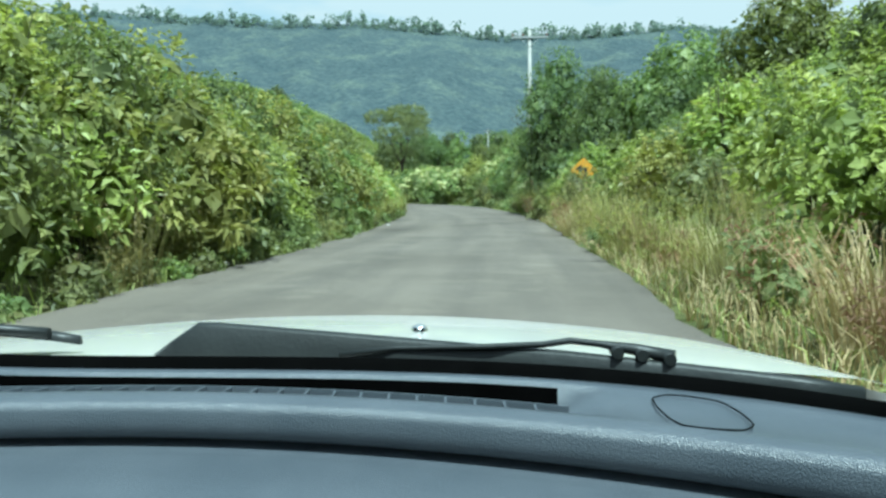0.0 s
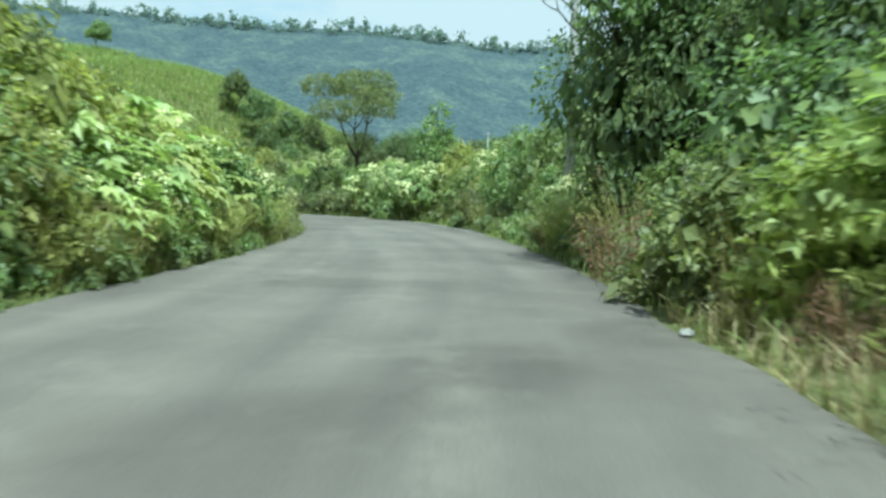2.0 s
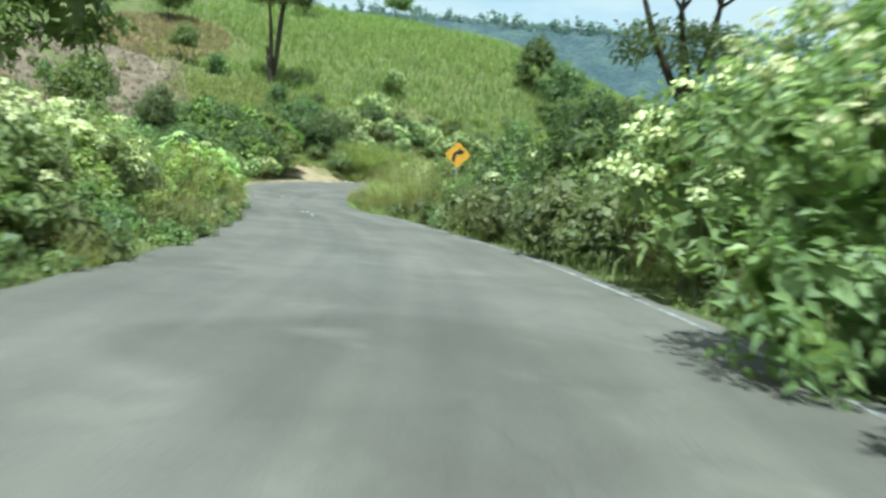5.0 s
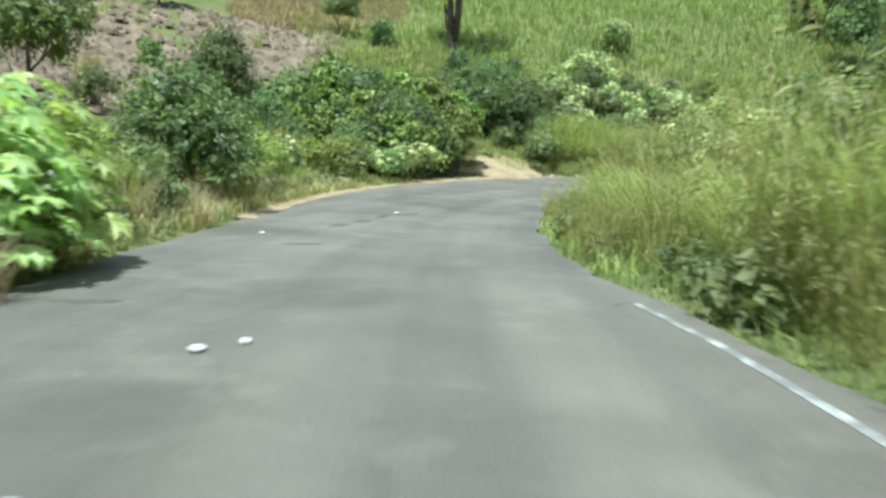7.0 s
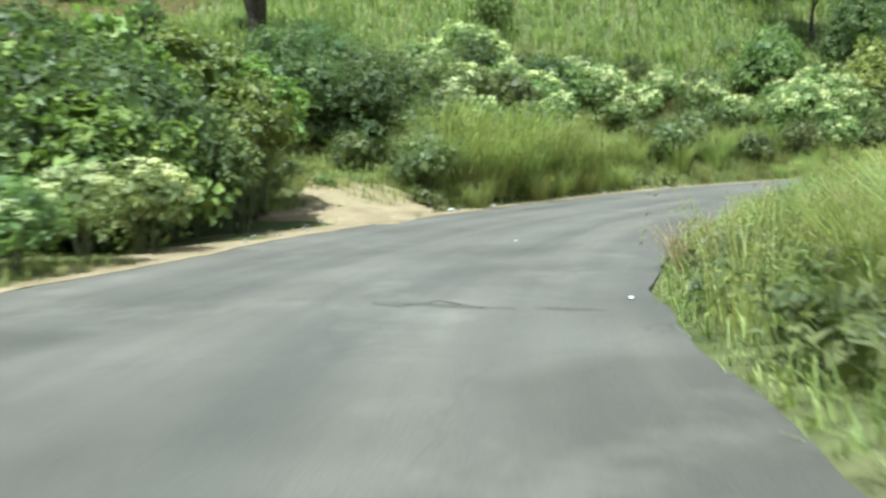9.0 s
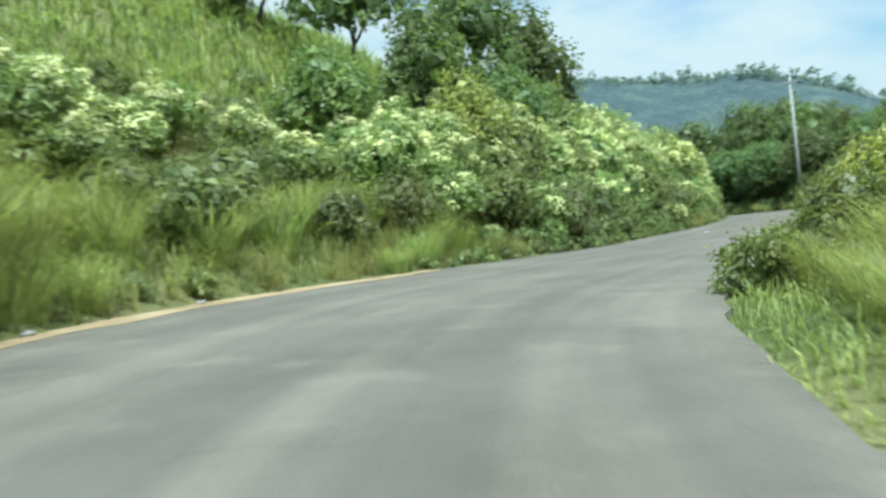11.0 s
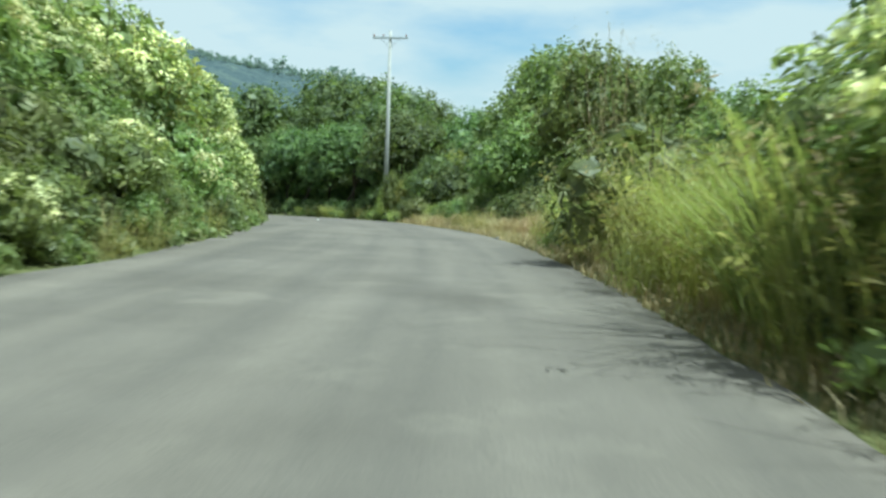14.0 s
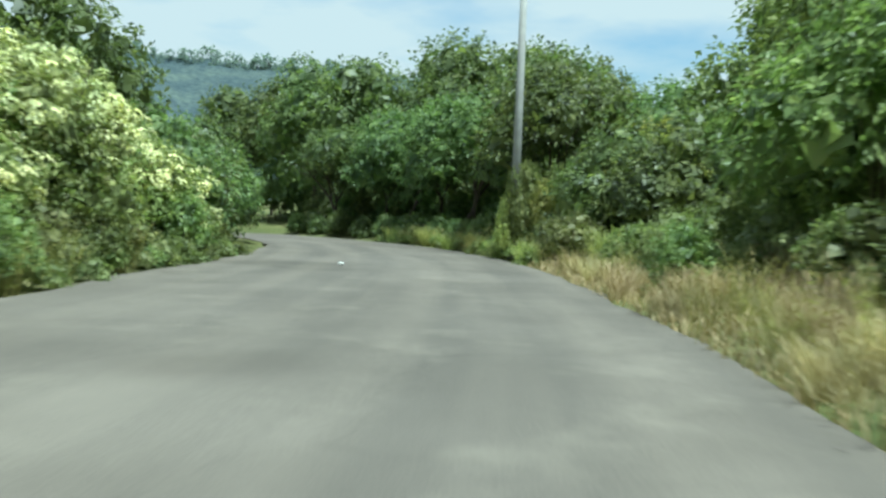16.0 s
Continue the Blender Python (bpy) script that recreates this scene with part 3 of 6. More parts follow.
def limbs(bm, base, way, length, r, depth, tips, wide=0.45):
    way = Vector(way).normalized()
    pts, radii = [Vector(base)], [r]
    d = way.copy()
    n = 4
    for i in range(n):
        d = (d + Vector(rnd.normal(0, 0.13, 3)) + Vector((0, 0, 0.04))).normalized()
        pts.append(pts[-1] + d * length / n)
        radii.append(r * (1 - 0.5 * (i + 1) / n))
    tube(bm, pts, radii, 7 if depth > 1 else 5, False)
    if depth == 0:
        tips.append((np.array(pts[-1]), np.array(d)))
        return
    k = 3 if depth > 1 else rnd.randint(2, 4)
    a0 = rnd.uniform(0, 6.28)
    for i in range(k):
        a = a0 + 6.283 * i / k + rnd.normal(0, 0.3)
        side = d.to_track_quat("Z", "Y") @ Vector((math.cos(a), math.sin(a), 0))
        limbs(bm, pts[-1], d * 0.8 + side * wide, length * rnd.uniform(0.55, 0.72), radii[-1] * 0.85, depth - 1, tips, wide)
    if depth > 1:
        tips.append((np.array(pts[2]), np.array(d)))


def plant_tree(name, label, leaf, h, trunk_h, r, crown_r, crown_h, n, density, per, reach, length, width, depth=3, wide=0.45, lean=(0, 0), open_crown=False, core=0.5):
    e = new(name)
    bm = bmesh.new()
    tips = []
    limbs(bm, (0, 0, -0.3), (lean[0], lean[1], 1), trunk_h + 0.3, r, depth, tips, wide)
    part("trunk", bm, BARK, e)
    z0 = h - crown_h
    if open_crown:
        # small flat tufts at the ends of the limbs, with sky between
        ends = [t for t, _ in tips]
        c = np.array([t + np.array([0, 0, 0.15]) for t in ends])
        k = rnd.uniform(0.65, 1.2, len(c))
        q = np.stack([k, k, k * 0.45], -1)
    else:
        c, q = lobes(crown_r, crown_h, n, 0.2, 0.82, (0.34, 0.5))
        c = c + np.array([lean[0] * h * 0.5, lean[1] * h * 0.5, z0])
    p, d = skin(c, q, density, 0.75 if open_crown else 0.84, 1.1, 0.4)
    made = [sprigs(p, d, per, reach, length, width, 0.4)]
    if core:
        made.append(inner(c, q, core))
    part_mesh("crown", mesh_of("crown", *merged(*made), leaf), e)
    return tagged(e, label, "tree")


def blades(at, h, w, lean, out=None, short=False):
    """Tapered grass blades that arch over."""
    n = len(at)
    b = rnd.uniform(0, 6.283, n) if out is None else out + rnd.normal(0, 0.5, n)
    side = np.stack([-np.sin(b), np.cos(b), 0 * b], -1)
    fwd = np.stack([np.cos(b), np.sin(b), 0 * b], -1)
    H = (h * rnd.uniform(0.45, 1.15, n))[:, None]
    q = H * lean * rnd.uniform(0.25, 1.2, n)[:, None]
    up = np.array([0, 0, 1.0])
    m = at + fwd * q * 0.3 + up * H * 0.62
    m2 = at + fwd * q * 0.68 + up * H * 0.92
    t = at + fwd * q * 1.1 + up * H * rnd.uniform(0.72, 1.0, n)[:, None]
    ww = w * rnd.uniform(0.6, 1.3, n)[:, None]
    if short:
        v = np.stack([at - side * ww * 0.5, at + side * ww * 0.5, m + side * ww * 0.4, m - side * ww * 0.4, t], 1)
        return v.reshape(-1, 3), (np.arange(n)[:, None, None] * 5 + np.array([[0, 1, 2], [0, 2, 3], [3, 2, 4]])).reshape(-1, 3)
    v = np.stack([at - side * ww * 0.5, at + side * ww * 0.5, m + side * ww * 0.45, m - side * ww * 0.45, m2 + side * ww * 0.3, m2 - side * ww * 0.3, t], 1)
    f = (np.arange(n)[:, None, None] * 7 + np.array([[0, 1, 2], [0, 2, 3], [3, 2, 4], [3, 4, 5], [5, 4, 6]])).reshape(-1, 3)
    return v.reshape(-1, 3), f


def grass_tuft(name, label, mat, h, n, spread, w, lean, seed=0, leafy_=0):
    """A fountain of blades from one foot; seed: nodding seed sprays; leafy_: small leaves along the stalks."""
    e = new(name)
    q = rnd.uniform(0, 1, n) ** 0.6 * spread
    a = rnd.uniform(0, 6.283, n)
    at = np.stack([q * np.cos(a), q * np.sin(a), np.full(n, -0.05)], 1)
    v, f = blades(at, h, w, lean, a)
    part_mesh("foliage", mesh_of("foliage", v, f, mat), e)
    if seed:
        tip = v.reshape(-1, 7, 3)[rnd.choice(n, seed, False), 5]
        pts = np.repeat(tip, 9, 0) + rnd.normal(0, 0.035, (seed * 9, 3)) * np.array([1, 1, 1.8])
        v2, f2 = leaves(pts, rnd.normal(0, 1, (seed * 9, 3)), 0.06, 0.014)
        part_mesh("seed_spray", mesh_of("seed_spray", v2, f2, GRASS_STRAW), e)
    if leafy_:
        row = v.reshape(-1, 7, 3)[rnd.choice(n, leafy_), :]
        u = rnd.uniform(0.25, 1.0, (leafy_, 1))
        pts = np.where(u < 0.6, row[:, 0] + (row[:, 2] - row[:, 0]) * u / 0.6, row[:, 2] + (row[:, 6] - row[:, 2]) * (u - 0.6) / 0.4)
        d = unit(pts - np.array([0, 0, h * 0.3]))
        v2, f2 = sprigs(pts, d, 4, 0.12, 0.10, 0.028, 0.5)
        part_mesh("leaf_sprays", mesh_of("leaf_sprays", v2, f2, mat), e)
    return tagged(e, label, "grass" if "grass" in name or "reed" in name else "weed")


# ---- plants: kinds, a few growths of each ----
def kinds():
    K = {}
    K["broad"] = [plant_shrub("roadside_shrub", "leafy green roadside shrub with broad leaves", "shrub", LEAF_GREEN, 1.3, 3.0, 9, 11, 7, 0.26, 0.17, 0.085) for _ in range(4)]
    K["bright"] = [plant_shrub("roadside_shrub", "bright yellow-green shrub with large soft leaves", "shrub", LEAF_BRIGHT, 1.2, 2.8, 8, 11, 7, 0.28, 0.19, 0.095) for _ in range(4)]
    K["dark"] = [plant_shrub("vine_covered_shrub", "dense dark green shrub overgrown with vines", "shrub", LEAF_DARK, 1.55, 3.2, 10, 10, 7, 0.28, 0.17, 0.09) for _ in range(3)]
    K["flower"] = [plant_shrub("flowering_shrub", "green shrub covered in rounded heads of cream-white flowers", "shrub", LEAF_PALE, 1.25, 2.8, 9, 9, 7, 0.26, 0.17, 0.07, 6.2) for _ in range(4)]
    K["olive"] = [plant_shrub("scrub_bush", "dull olive green scrub bush with fine leaves", "shrub", LEAF_OLIVE, 1.2, 2.4, 8, 11, 6, 0.26, 0.13, 0.045) for _ in range(3)]
    K["low"] = [plant_shrub("low_weed", "low green weeds growing at the road edge", "weed", LEAF_OLIVE, 0.7, 0.9, 4, 15, 6, 0.22, 0.14, 0.045, core=0.24, rise=0.8) for _ in range(3)]
    K["lowg"] = [plant_shrub("low_weed", "low bright green weeds growing at the road edge", "weed", LEAF_GREEN, 0.75, 1.0, 4, 14, 6, 0.22, 0.14, 0.06, core=0.24, rise=0.8) for _ in range(3)]
    K["scrub"] = [grass_tuft("dry_weed", "yellowing feathery weeds with thin stalks", LEAF_SCRUB, 1.55, 110, 0.42, 0.010, 0.62, 14, 90) for _ in range(3)]
    K["red"] = [grass_tuft("dry_weed", "reddish-brown withered weeds at the verge", WEED_RED, 1.0, 120, 0.4, 0.010, 0.6, 0, 110) for _ in range(2)]
    K["grass"] = [grass_tuft("grass_clump", "tall arching green grass clump", GRASS_GREEN, 1.4, 330, 0.42, 0.017, 1.0, 10) for _ in range(3)]
    K["mound"] = [grass_tuft("grass_mound", "lush mound of long arching yellow-green grass", GRASS_GREEN, 2.1, 620, 0.85, 0.024, 0.85, 8) for _ in range(2)]
    K["straw"] = [grass_tuft("grass_clump", "tall dry straw-coloured grass clump", GRASS_STRAW, 1.0, 300, 0.42, 0.012, 0.8, 12) for _ in range(2)]
    K["orange"] = [plant_shrub("flowering_shrub", "tall dark shrub dotted with a few orange flowers", "shrub", LEAF_GREEN, 1.2, 2.9, 9, 14, 7, 0.3, 0.18, 0.09, 0.3, PETAL)]
    K["reed"] = [grass_tuft("reed_clump", "tall thin dry reed stalks above the scrub", GRASS_STRAW, 4.6, 13, 0.45, 0.013, 0.2, 10)]
    K["tree"] = [plant_tree("tree", "broad-crowned green tree with dense foliage", LEAF_GREEN, 8.0, 2.2, 0.16, 3.2, 5.8, 13, 5.5, 7, 0.42, 0.27, 0.14) for _ in range(3)]
    K["darktree"] = [plant_tree("tree", "tall dark green tree hung with vines", LEAF_DARK, 8.5, 2.4, 0.18, 2.7, 7.4, 14, 10, 7, 0.36, 0.17, 0.085, core=0.28) for _ in range(3)]
    K["sapling"] = [plant_tree("young_tree", "slender young tree with sparse broad leaves", LEAF_GREEN, 6.6, 3.4, 0.07, 1.05, 4.4, 9, 12, 7, 0.34, 0.22, 0.10, 1, 0.2, core=0)]
    K["tall_broad"] = [plant_shrub("tall_shrub", "tall leafy green shrub with broad leaves", "shrub", LEAF_GREEN, 2.0, 5.1, 13, 8, 7, 0.3, 0.19, 0.095, core=0.42) for _ in range(3)]
    K["tall_bright"] = [plant_shrub("tall_shrub", "tall yellow-green shrub with large soft leaves", "shrub", LEAF_BRIGHT, 1.9, 4.8, 13, 8, 7, 0.32, 0.20, 0.10, core=0.42) for _ in range(3)]
    K["tall_dark"] = [plant_shrub("vine_covered_thicket", "high dark green thicket smothered in vines", "shrub", LEAF_DARK, 2.4, 5.4, 14, 9, 7, 0.32, 0.165, 0.088, core=0.34) for _ in range(3)]
    K["wood"] = [plant_shrub("vine_covered_thicket", "high dark green thicket smothered in vines", "shrub", LEAF_DARK, 2.4, 5.4, 11, 4.2, 7, 0.4, 0.22, 0.125, core=0.55) for _ in range(3)]
    K["woodtree"] = [plant_tree("tree", "tall dark green tree at the edge of the woods", LEAF_DARK, 8.5, 2.4, 0.18, 2.9, 7.2, 12, 4.2, 7, 0.45, 0.25, 0.13, core=0.65) for _ in range(3)]
    K["canopy"] = [plant_tree("tree", "dense dark tree with a high crown and deep shade beneath", LEAF_DARK, 8.6, 2.6, 0.2, 3.3, 5.6, 12, 4.4, 7, 0.45, 0.25, 0.13, core=0.6) for _ in range(2)]
    K["tall_flower"] = [plant_shrub("flowering_shrub", "tall shrub crowned with rounded heads of cream-white flowers", "shrub", LEAF_PALE, 2.0, 4.8, 13, 7.5, 7, 0.3, 0.19, 0.08, 4.2, core=0.42) for _ in range(3)]
    return K


KIND = kinds()
COUNT = {k: 0 for k in KIND}
GROUPS = {"broad": "shrubs along the road", "bright": "bright shrubs along the road", "dark": "vine-covered shrubs", "flower": "flowering shrubs along the road",
          "olive": "scrub bushes", "low": "weeds at the road edge", "lowg": "weeds at the road edge", "scrub": "dry weeds", "red": "withered red weeds", "grass": "tall grass clumps",
          "straw": "dry grass clumps", "mound": "grass mounds by the dirt track", "sapling": "young trees above the bushes", "reed": "reed clumps", "wood": "thickets of the woods", "woodtree": "trees of the woods", "canopy": "trees of the woods", "orange": "orange-flowered shrubs", "tree": "trees by the road", "darktree": "dark trees by the road", "tall_broad": "tall shrubs along the road", "tall_bright": "tall bright shrubs", "tall_dark": "vine thickets", "tall_flower": "tall flowering shrubs"}


SMALL = {"weeds at the road edge", "dry weeds", "withered red weeds"}
# open sight to the two signs, and the dirt track
CLEAR = [(4.6, 30.5, 1.7), (5.3, 33.0, 1.7), (5.7, 34.2, 1.2), (-12.6, 96.0, 1.6), (-11.8, 93.5, 1.5), (-13.2, 98.5, 1.0)]
BARE = [(-42.8, 136.4, 2.4), (-43.4, 139.0, 1.4), (-45.6, 133.9, 0.7), (-50.3, 154.4, 1.7)]


def plant(kind, x, y, size=1.0, z=None, wide=1.0, anywhere=False):
    if size > 1.3 and kind in ("broad", "bright", "dark", "flower"):
        kind, size = "tall_" + kind, size / 1.7
    if not anywhere and GROUPS[kind] not in SMALL and any((x - a) ** 2 + (y - b) ** 2 < r * r for a, b, r in CLEAR):
        return None
    if any((x - a) ** 2 + (y - b) ** 2 < r * r for a, b, r in BARE):
        return None
    i = COUNT[kind]
    COUNT[kind] += 1
    vs = KIND[kind]
    ob = vs[i % len(vs)]
    if z is None:
        z = float(land(x, y)[0])
    turn = rnd.uniform(0, 360)
    m = pose(x, y, z, rnd.normal(0, 3), rnd.normal(0, 3), turn) @ Matrix.Diagonal((size * wide, size * wide, size, 1))
    if i < len(vs):
        ob.matrix_basis = m
        tagged(ob, group=GROUPS[kind])
        return ob
    q = ob.scale
    return copy_thing(ob, m @ Matrix.Diagonal((1 / q[0], 1 / q[1], 1 / q[2], 1)))


def hedge(side, s0, s1, out, step, mix, lo, hi, jitter=0.5, wide=1.0):
    """Plants in a row along one side, at a distance from the asphalt's edge."""
    names = [m[0] for m in mix]
    w = np.array([m[1] for m in mix], float)
    s = s0
    while s < s1:
        o = (prof(LEFT, s) if side < 0 else prof(RIGHT, s) + 0.7 * prof(R_MORE, s)) + out + rnd.normal(0, jitter)
        x, y, z = spot(s + rnd.uniform(-0.4, 0.4) * step, side * o)
        plant(names[rnd.choice(len(names), p=w / w.sum())], x, y, rnd.uniform(lo, hi), z - 0.05, wide)
        s += step * rnd.uniform(0.8, 1.2)


# left of the road, first straight
hedge(-1, 3, 60, 0.6, 1.5, [("low", 2), ("lowg", 3), ("scrub", 1)], 0.6, 1.0, 0.2)
hedge(-1, 3, 41, 1.7, 1.8, [("broad", 4), ("bright", 3)], 1.0, 1.25, 0.3)
hedge(-1, 41, 54, 1.7, 1.8, [("broad", 2), ("bright", 2), ("flower", 3)], 0.82, 0.98, 0.3)
hedge(-1, 33, 55, 0.75, 1.0, [("scrub", 3), ("grass", 2)], 0.65, 0.95, 0.2)
hedge(-1, 4, 26, 3.6, 2.3, [("broad", 4), ("bright", 3), ("dark", 1)], 1.5, 1.85, 0.5)
hedge(-1, 26, 40, 3.6, 2.3, [("broad", 4), ("bright", 3), ("dark", 1)], 1.35, 1.65, 0.5)
hedge(-1, 40, 56, 3.8, 2.2, [("broad", 3), ("bright", 2), ("olive", 1)], 0.9, 1.05, 0.5)
hedge(-1, 4, 34, 6.6, 4.0, [("broad", 2), ("dark", 1), ("bright", 1)], 1.8, 2.3, 0.8)
hedge(-1, 54, 96, 0.6, 1.5, [("low", 2), ("lowg", 2), ("scrub", 1)], 0.6, 1.0, 0.25)
hedge(-1, 53, 70, 1.6, 1.6, [("flower", 5), ("bright", 1), ("broad", 1)], 0.78, 0.98, 0.3)
hedge(-1, 70, 86, 1.6, 1.8, [("flower", 4), ("bright", 1), ("olive", 1)], 0.68, 0.85, 0.3)
hedge(-1, 56, 96, 3.8, 2.2, [("flower", 2), ("broad", 2), ("olive", 2)], 0.65, 0.85, 0.6)
# left, before and in the bend
hedge(-1, 84, 106, 1.7, 1.8, [("bright", 6)], 0.55, 0.75, 0.3)
hedge(-1, 104, 122, 2.2, 2.0, [("broad", 2), ("bright", 2), ("olive", 2)], 0.6, 0.85, 0.3)
hedge(-1, 98, 122, 0.9, 1.4, [("straw", 3), ("low", 2), ("scrub", 2)], 0.6, 0.9, 0.25)
hedge(-1, 100, 128, 4.6, 2.2, [("dark", 3), ("broad", 2)], 0.55, 0.75, 0.6)
hedge(-1, 107, 125, 1.4, 1.0, [("straw", 4), ("grass", 1), ("scrub", 1)], 0.6, 0.9, 0.25)
hedge(-1, 122, 134, 1.9, 1.6, [("broad", 2), ("flower", 2), ("bright", 2)], 0.6, 0.8, 0.3)
hedge(-1, 147, 171, 0.9, 1.1, [("grass", 4), ("low", 2), ("scrub", 2), ("lowg", 1)], 0.6, 0.9, 0.3)
hedge(-1, 171, 228, 0.9, 1.5, [("flower", 1), ("broad", 2), ("olive", 2)], 0.4, 0.62, 0.2)
hedge(-1, 148, 172, 2.3, 1.5, [("grass", 5), ("olive", 2), ("scrub", 2)], 0.9, 1.2, 0.4)
hedge(-1, 153, 176, 4.6, 1.9, [("flower", 3), ("olive", 3), ("grass", 2)], 0.75, 1.0, 0.6)
hedge(-1, 152, 180, 7.5, 2.4, [("flower", 3), ("olive", 3), ("scrub", 2)], 0.8, 1.1, 0.8)
hedge(-1, 152, 176, 11.0, 3.0, [("olive", 3), ("broad", 1), ("grass", 2)], 0.7, 1.0, 1.0)
# left, last stretch
hedge(-1, 168, 226, 1.9, 1.9, [("flower", 2), ("broad", 2), ("olive", 2)], 0.95, 1.2, 0.3)
hedge(-1, 168, 228, 3.8, 2.1, [("flower", 6), ("broad", 1)], 1.4, 1.7, 0.5)
hedge(-1, 172, 228, 6.8, 3.2, [("broad", 2), ("dark", 1), ("flower", 1)], 1.7, 2.0, 0.8)
hedge(-1, 166, 228, 0.3, 0.9, [("low", 3), ("lowg", 3), ("scrub", 1)], 0.45, 0.7, 0.1)
hedge(-1, 3, 96, 0.25, 1.0, [("low", 3), ("lowg", 3), ("scrub", 1)], 0.4, 0.6, 0.1)
# right, first straight
hedge(1, 5, 34, 0.7, 1.2, [("scrub", 4), ("straw", 2), ("low", 1), ("red", 1)], 0.7, 1.0, 0.2)
hedge(1, 5, 36, 2.2, 1.8, [("bright", 2), ("olive", 2), ("scrub", 1)], 0.65, 0.9, 0.3)
hedge(1, 5, 35, 4.8, 2.2, [("broad", 1), ("bright", 5), ("olive", 1)], 1.0, 1.3, 0.6)
hedge(1, 3, 34, 8.6, 3.8, [("broad", 1), ("bright", 4), ("dark", 1)], 1.3, 1.6, 0.8)
hedge(1, 33, 64, 0.7, 1.3, [("scrub", 2), ("red", 2), ("lowg", 1), ("low", 3)], 0.7, 1.0, 0.2)
hedge(1, 44, 60, 2.4, 1.9, [("dark", 2), ("broad", 3), ("olive", 1)], 0.7, 0.95, 0.4)
hedge(1, 58, 76, 2.4, 1.8, [("dark", 1), ("broad", 2), ("flower", 2), ("olive", 2)], 0.75, 1.0, 0.4)
hedge(1, 60, 80, 5.0, 2.1, [("broad", 2), ("bright", 3), ("flower", 2)], 1.0, 1.3, 0.5)
hedge(1, 64, 100, 0.8, 1.4, [("low", 3), ("scrub", 1), ("olive", 2)], 0.6, 0.9, 0.25)
hedge(1, 74, 94, 2.3, 1.8, [("flower", 4), ("broad", 1), ("olive", 1)], 1.0, 1.3, 0.4)
hedge(1, 78, 100, 5.2, 2.3, [("broad", 3), ("flower", 2), ("bright", 1)], 1.2, 1.5, 0.6)
# right, inside of the bend
hedge(1, 92, 136, 0.75, 1.1, [("scrub", 5), ("low", 2), ("straw", 1)], 0.6, 0.85, 0.2)
hedge(1, 132, 158, 1.35, 0.9, [("grass", 4), ("low", 1), ("lowg", 2)], 0.45, 0.62, 0.15)
hedge(1, 92, 112, 1.9, 1.2, [("olive", 1), ("scrub", 5), ("grass", 3)], 0.85, 1.1, 0.3)
hedge(1, 110, 124, 2.1, 1.2, [("scrub", 4), ("grass", 4), ("low", 1)], 0.9, 1.15, 0.3)
hedge(1, 124, 136, 1.9, 1.2, [("scrub", 2), ("grass", 4), ("lowg", 1)], 0.65, 0.85, 0.3)
hedge(1, 94, 118, 4.2, 2.0, [("broad", 1), ("olive", 2), ("scrub", 3), ("flower", 1)], 0.8, 1.05, 0.6)
hedge(1, 118, 128, 3.8, 1.6, [("scrub", 5), ("grass", 2), ("olive", 1)], 1.0, 1.3, 0.5)
hedge(1, 128, 138, 3.8, 1.8, [("scrub", 4), ("grass", 2), ("lowg", 1)], 0.75, 0.95, 0.5)
hedge(1, 134, 160, 2.4, 1.1, [("grass", 4), ("scrub", 1), ("lowg", 2)], 0.62, 0.85, 0.3)
hedge(1, 138, 160, 4.0, 1.7, [("grass", 3), ("scrub", 2), ("lowg", 1), ("flower", 1)], 0.8, 1.0, 0.5)
# right, last stretch
hedge(1, 158, 176, 0.4, 0.9, [("lowg", 3), ("low", 3), ("scrub", 1)], 0.6, 0.9, 0.15)
hedge(1, 159, 184, 1.4, 1.3, [("broad", 3), ("olive", 2), ("bright", 1)], 0.4, 0.62, 0.2)
hedge(1, 158, 186, 0.9, 1.4, [("low", 3), ("lowg", 2), ("scrub", 1)], 0.7, 1.0, 0.2)
hedge(1, 160, 176, 2.3, 1.8, [("broad", 1), ("bright", 3), ("olive", 1)], 0.7, 0.9, 0.3)
hedge(1, 174, 183, 2.6, 1.8, [("broad", 2), ("flower", 2), ("bright", 2)], 0.95, 1.2, 0.3)
hedge(1, 184, 194, 2.9, 1.5, [("grass", 3), ("scrub", 3), ("bright", 2), ("olive", 2)], 1.0, 1.3, 0.3)
hedge(1, 173, 180, 5.0, 2.4, [("broad", 1), ("dark", 1), ("bright", 3)], 1.3, 1.6, 0.5)
hedge(1, 181, 194, 5.0, 2.2, [("bright", 3), ("broad", 2), ("olive", 2)], 0.85, 1.1, 0.5)
hedge(1, 184, 203, 0.9, 1.2, [("straw", 3), ("scrub", 4), ("low", 1)], 0.6, 0.9, 0.25)
hedge(1, 203, 226, 0.7, 0.9, [("straw", 5), ("scrub", 1)], 0.45, 0.7, 0.25)
hedge(1, 203, 226, 1.6, 0.9, [("straw", 5), ("scrub", 1), ("red", 1)], 0.5, 0.75, 0.25)
hedge(1, 188, 203, 2.6, 1.7, [("grass", 2), ("olive", 2), ("scrub", 2), ("straw", 2)], 0.9, 1.2, 0.5)
hedge(1, 203, 218, 3.2, 1.7, [("straw", 2), ("olive", 2), ("broad", 2)], 0.6, 0.9, 0.5)
hedge(1, 190, 206, 4.8, 2.2, [("broad", 3), ("olive", 1), ("bright", 1)], 1.15, 1.4, 0.6)
hedge(1, 206, 216, 5.2, 2.2, [("broad", 2), ("dark", 2), ("bright", 1)], 0.8, 1.05, 0.6)
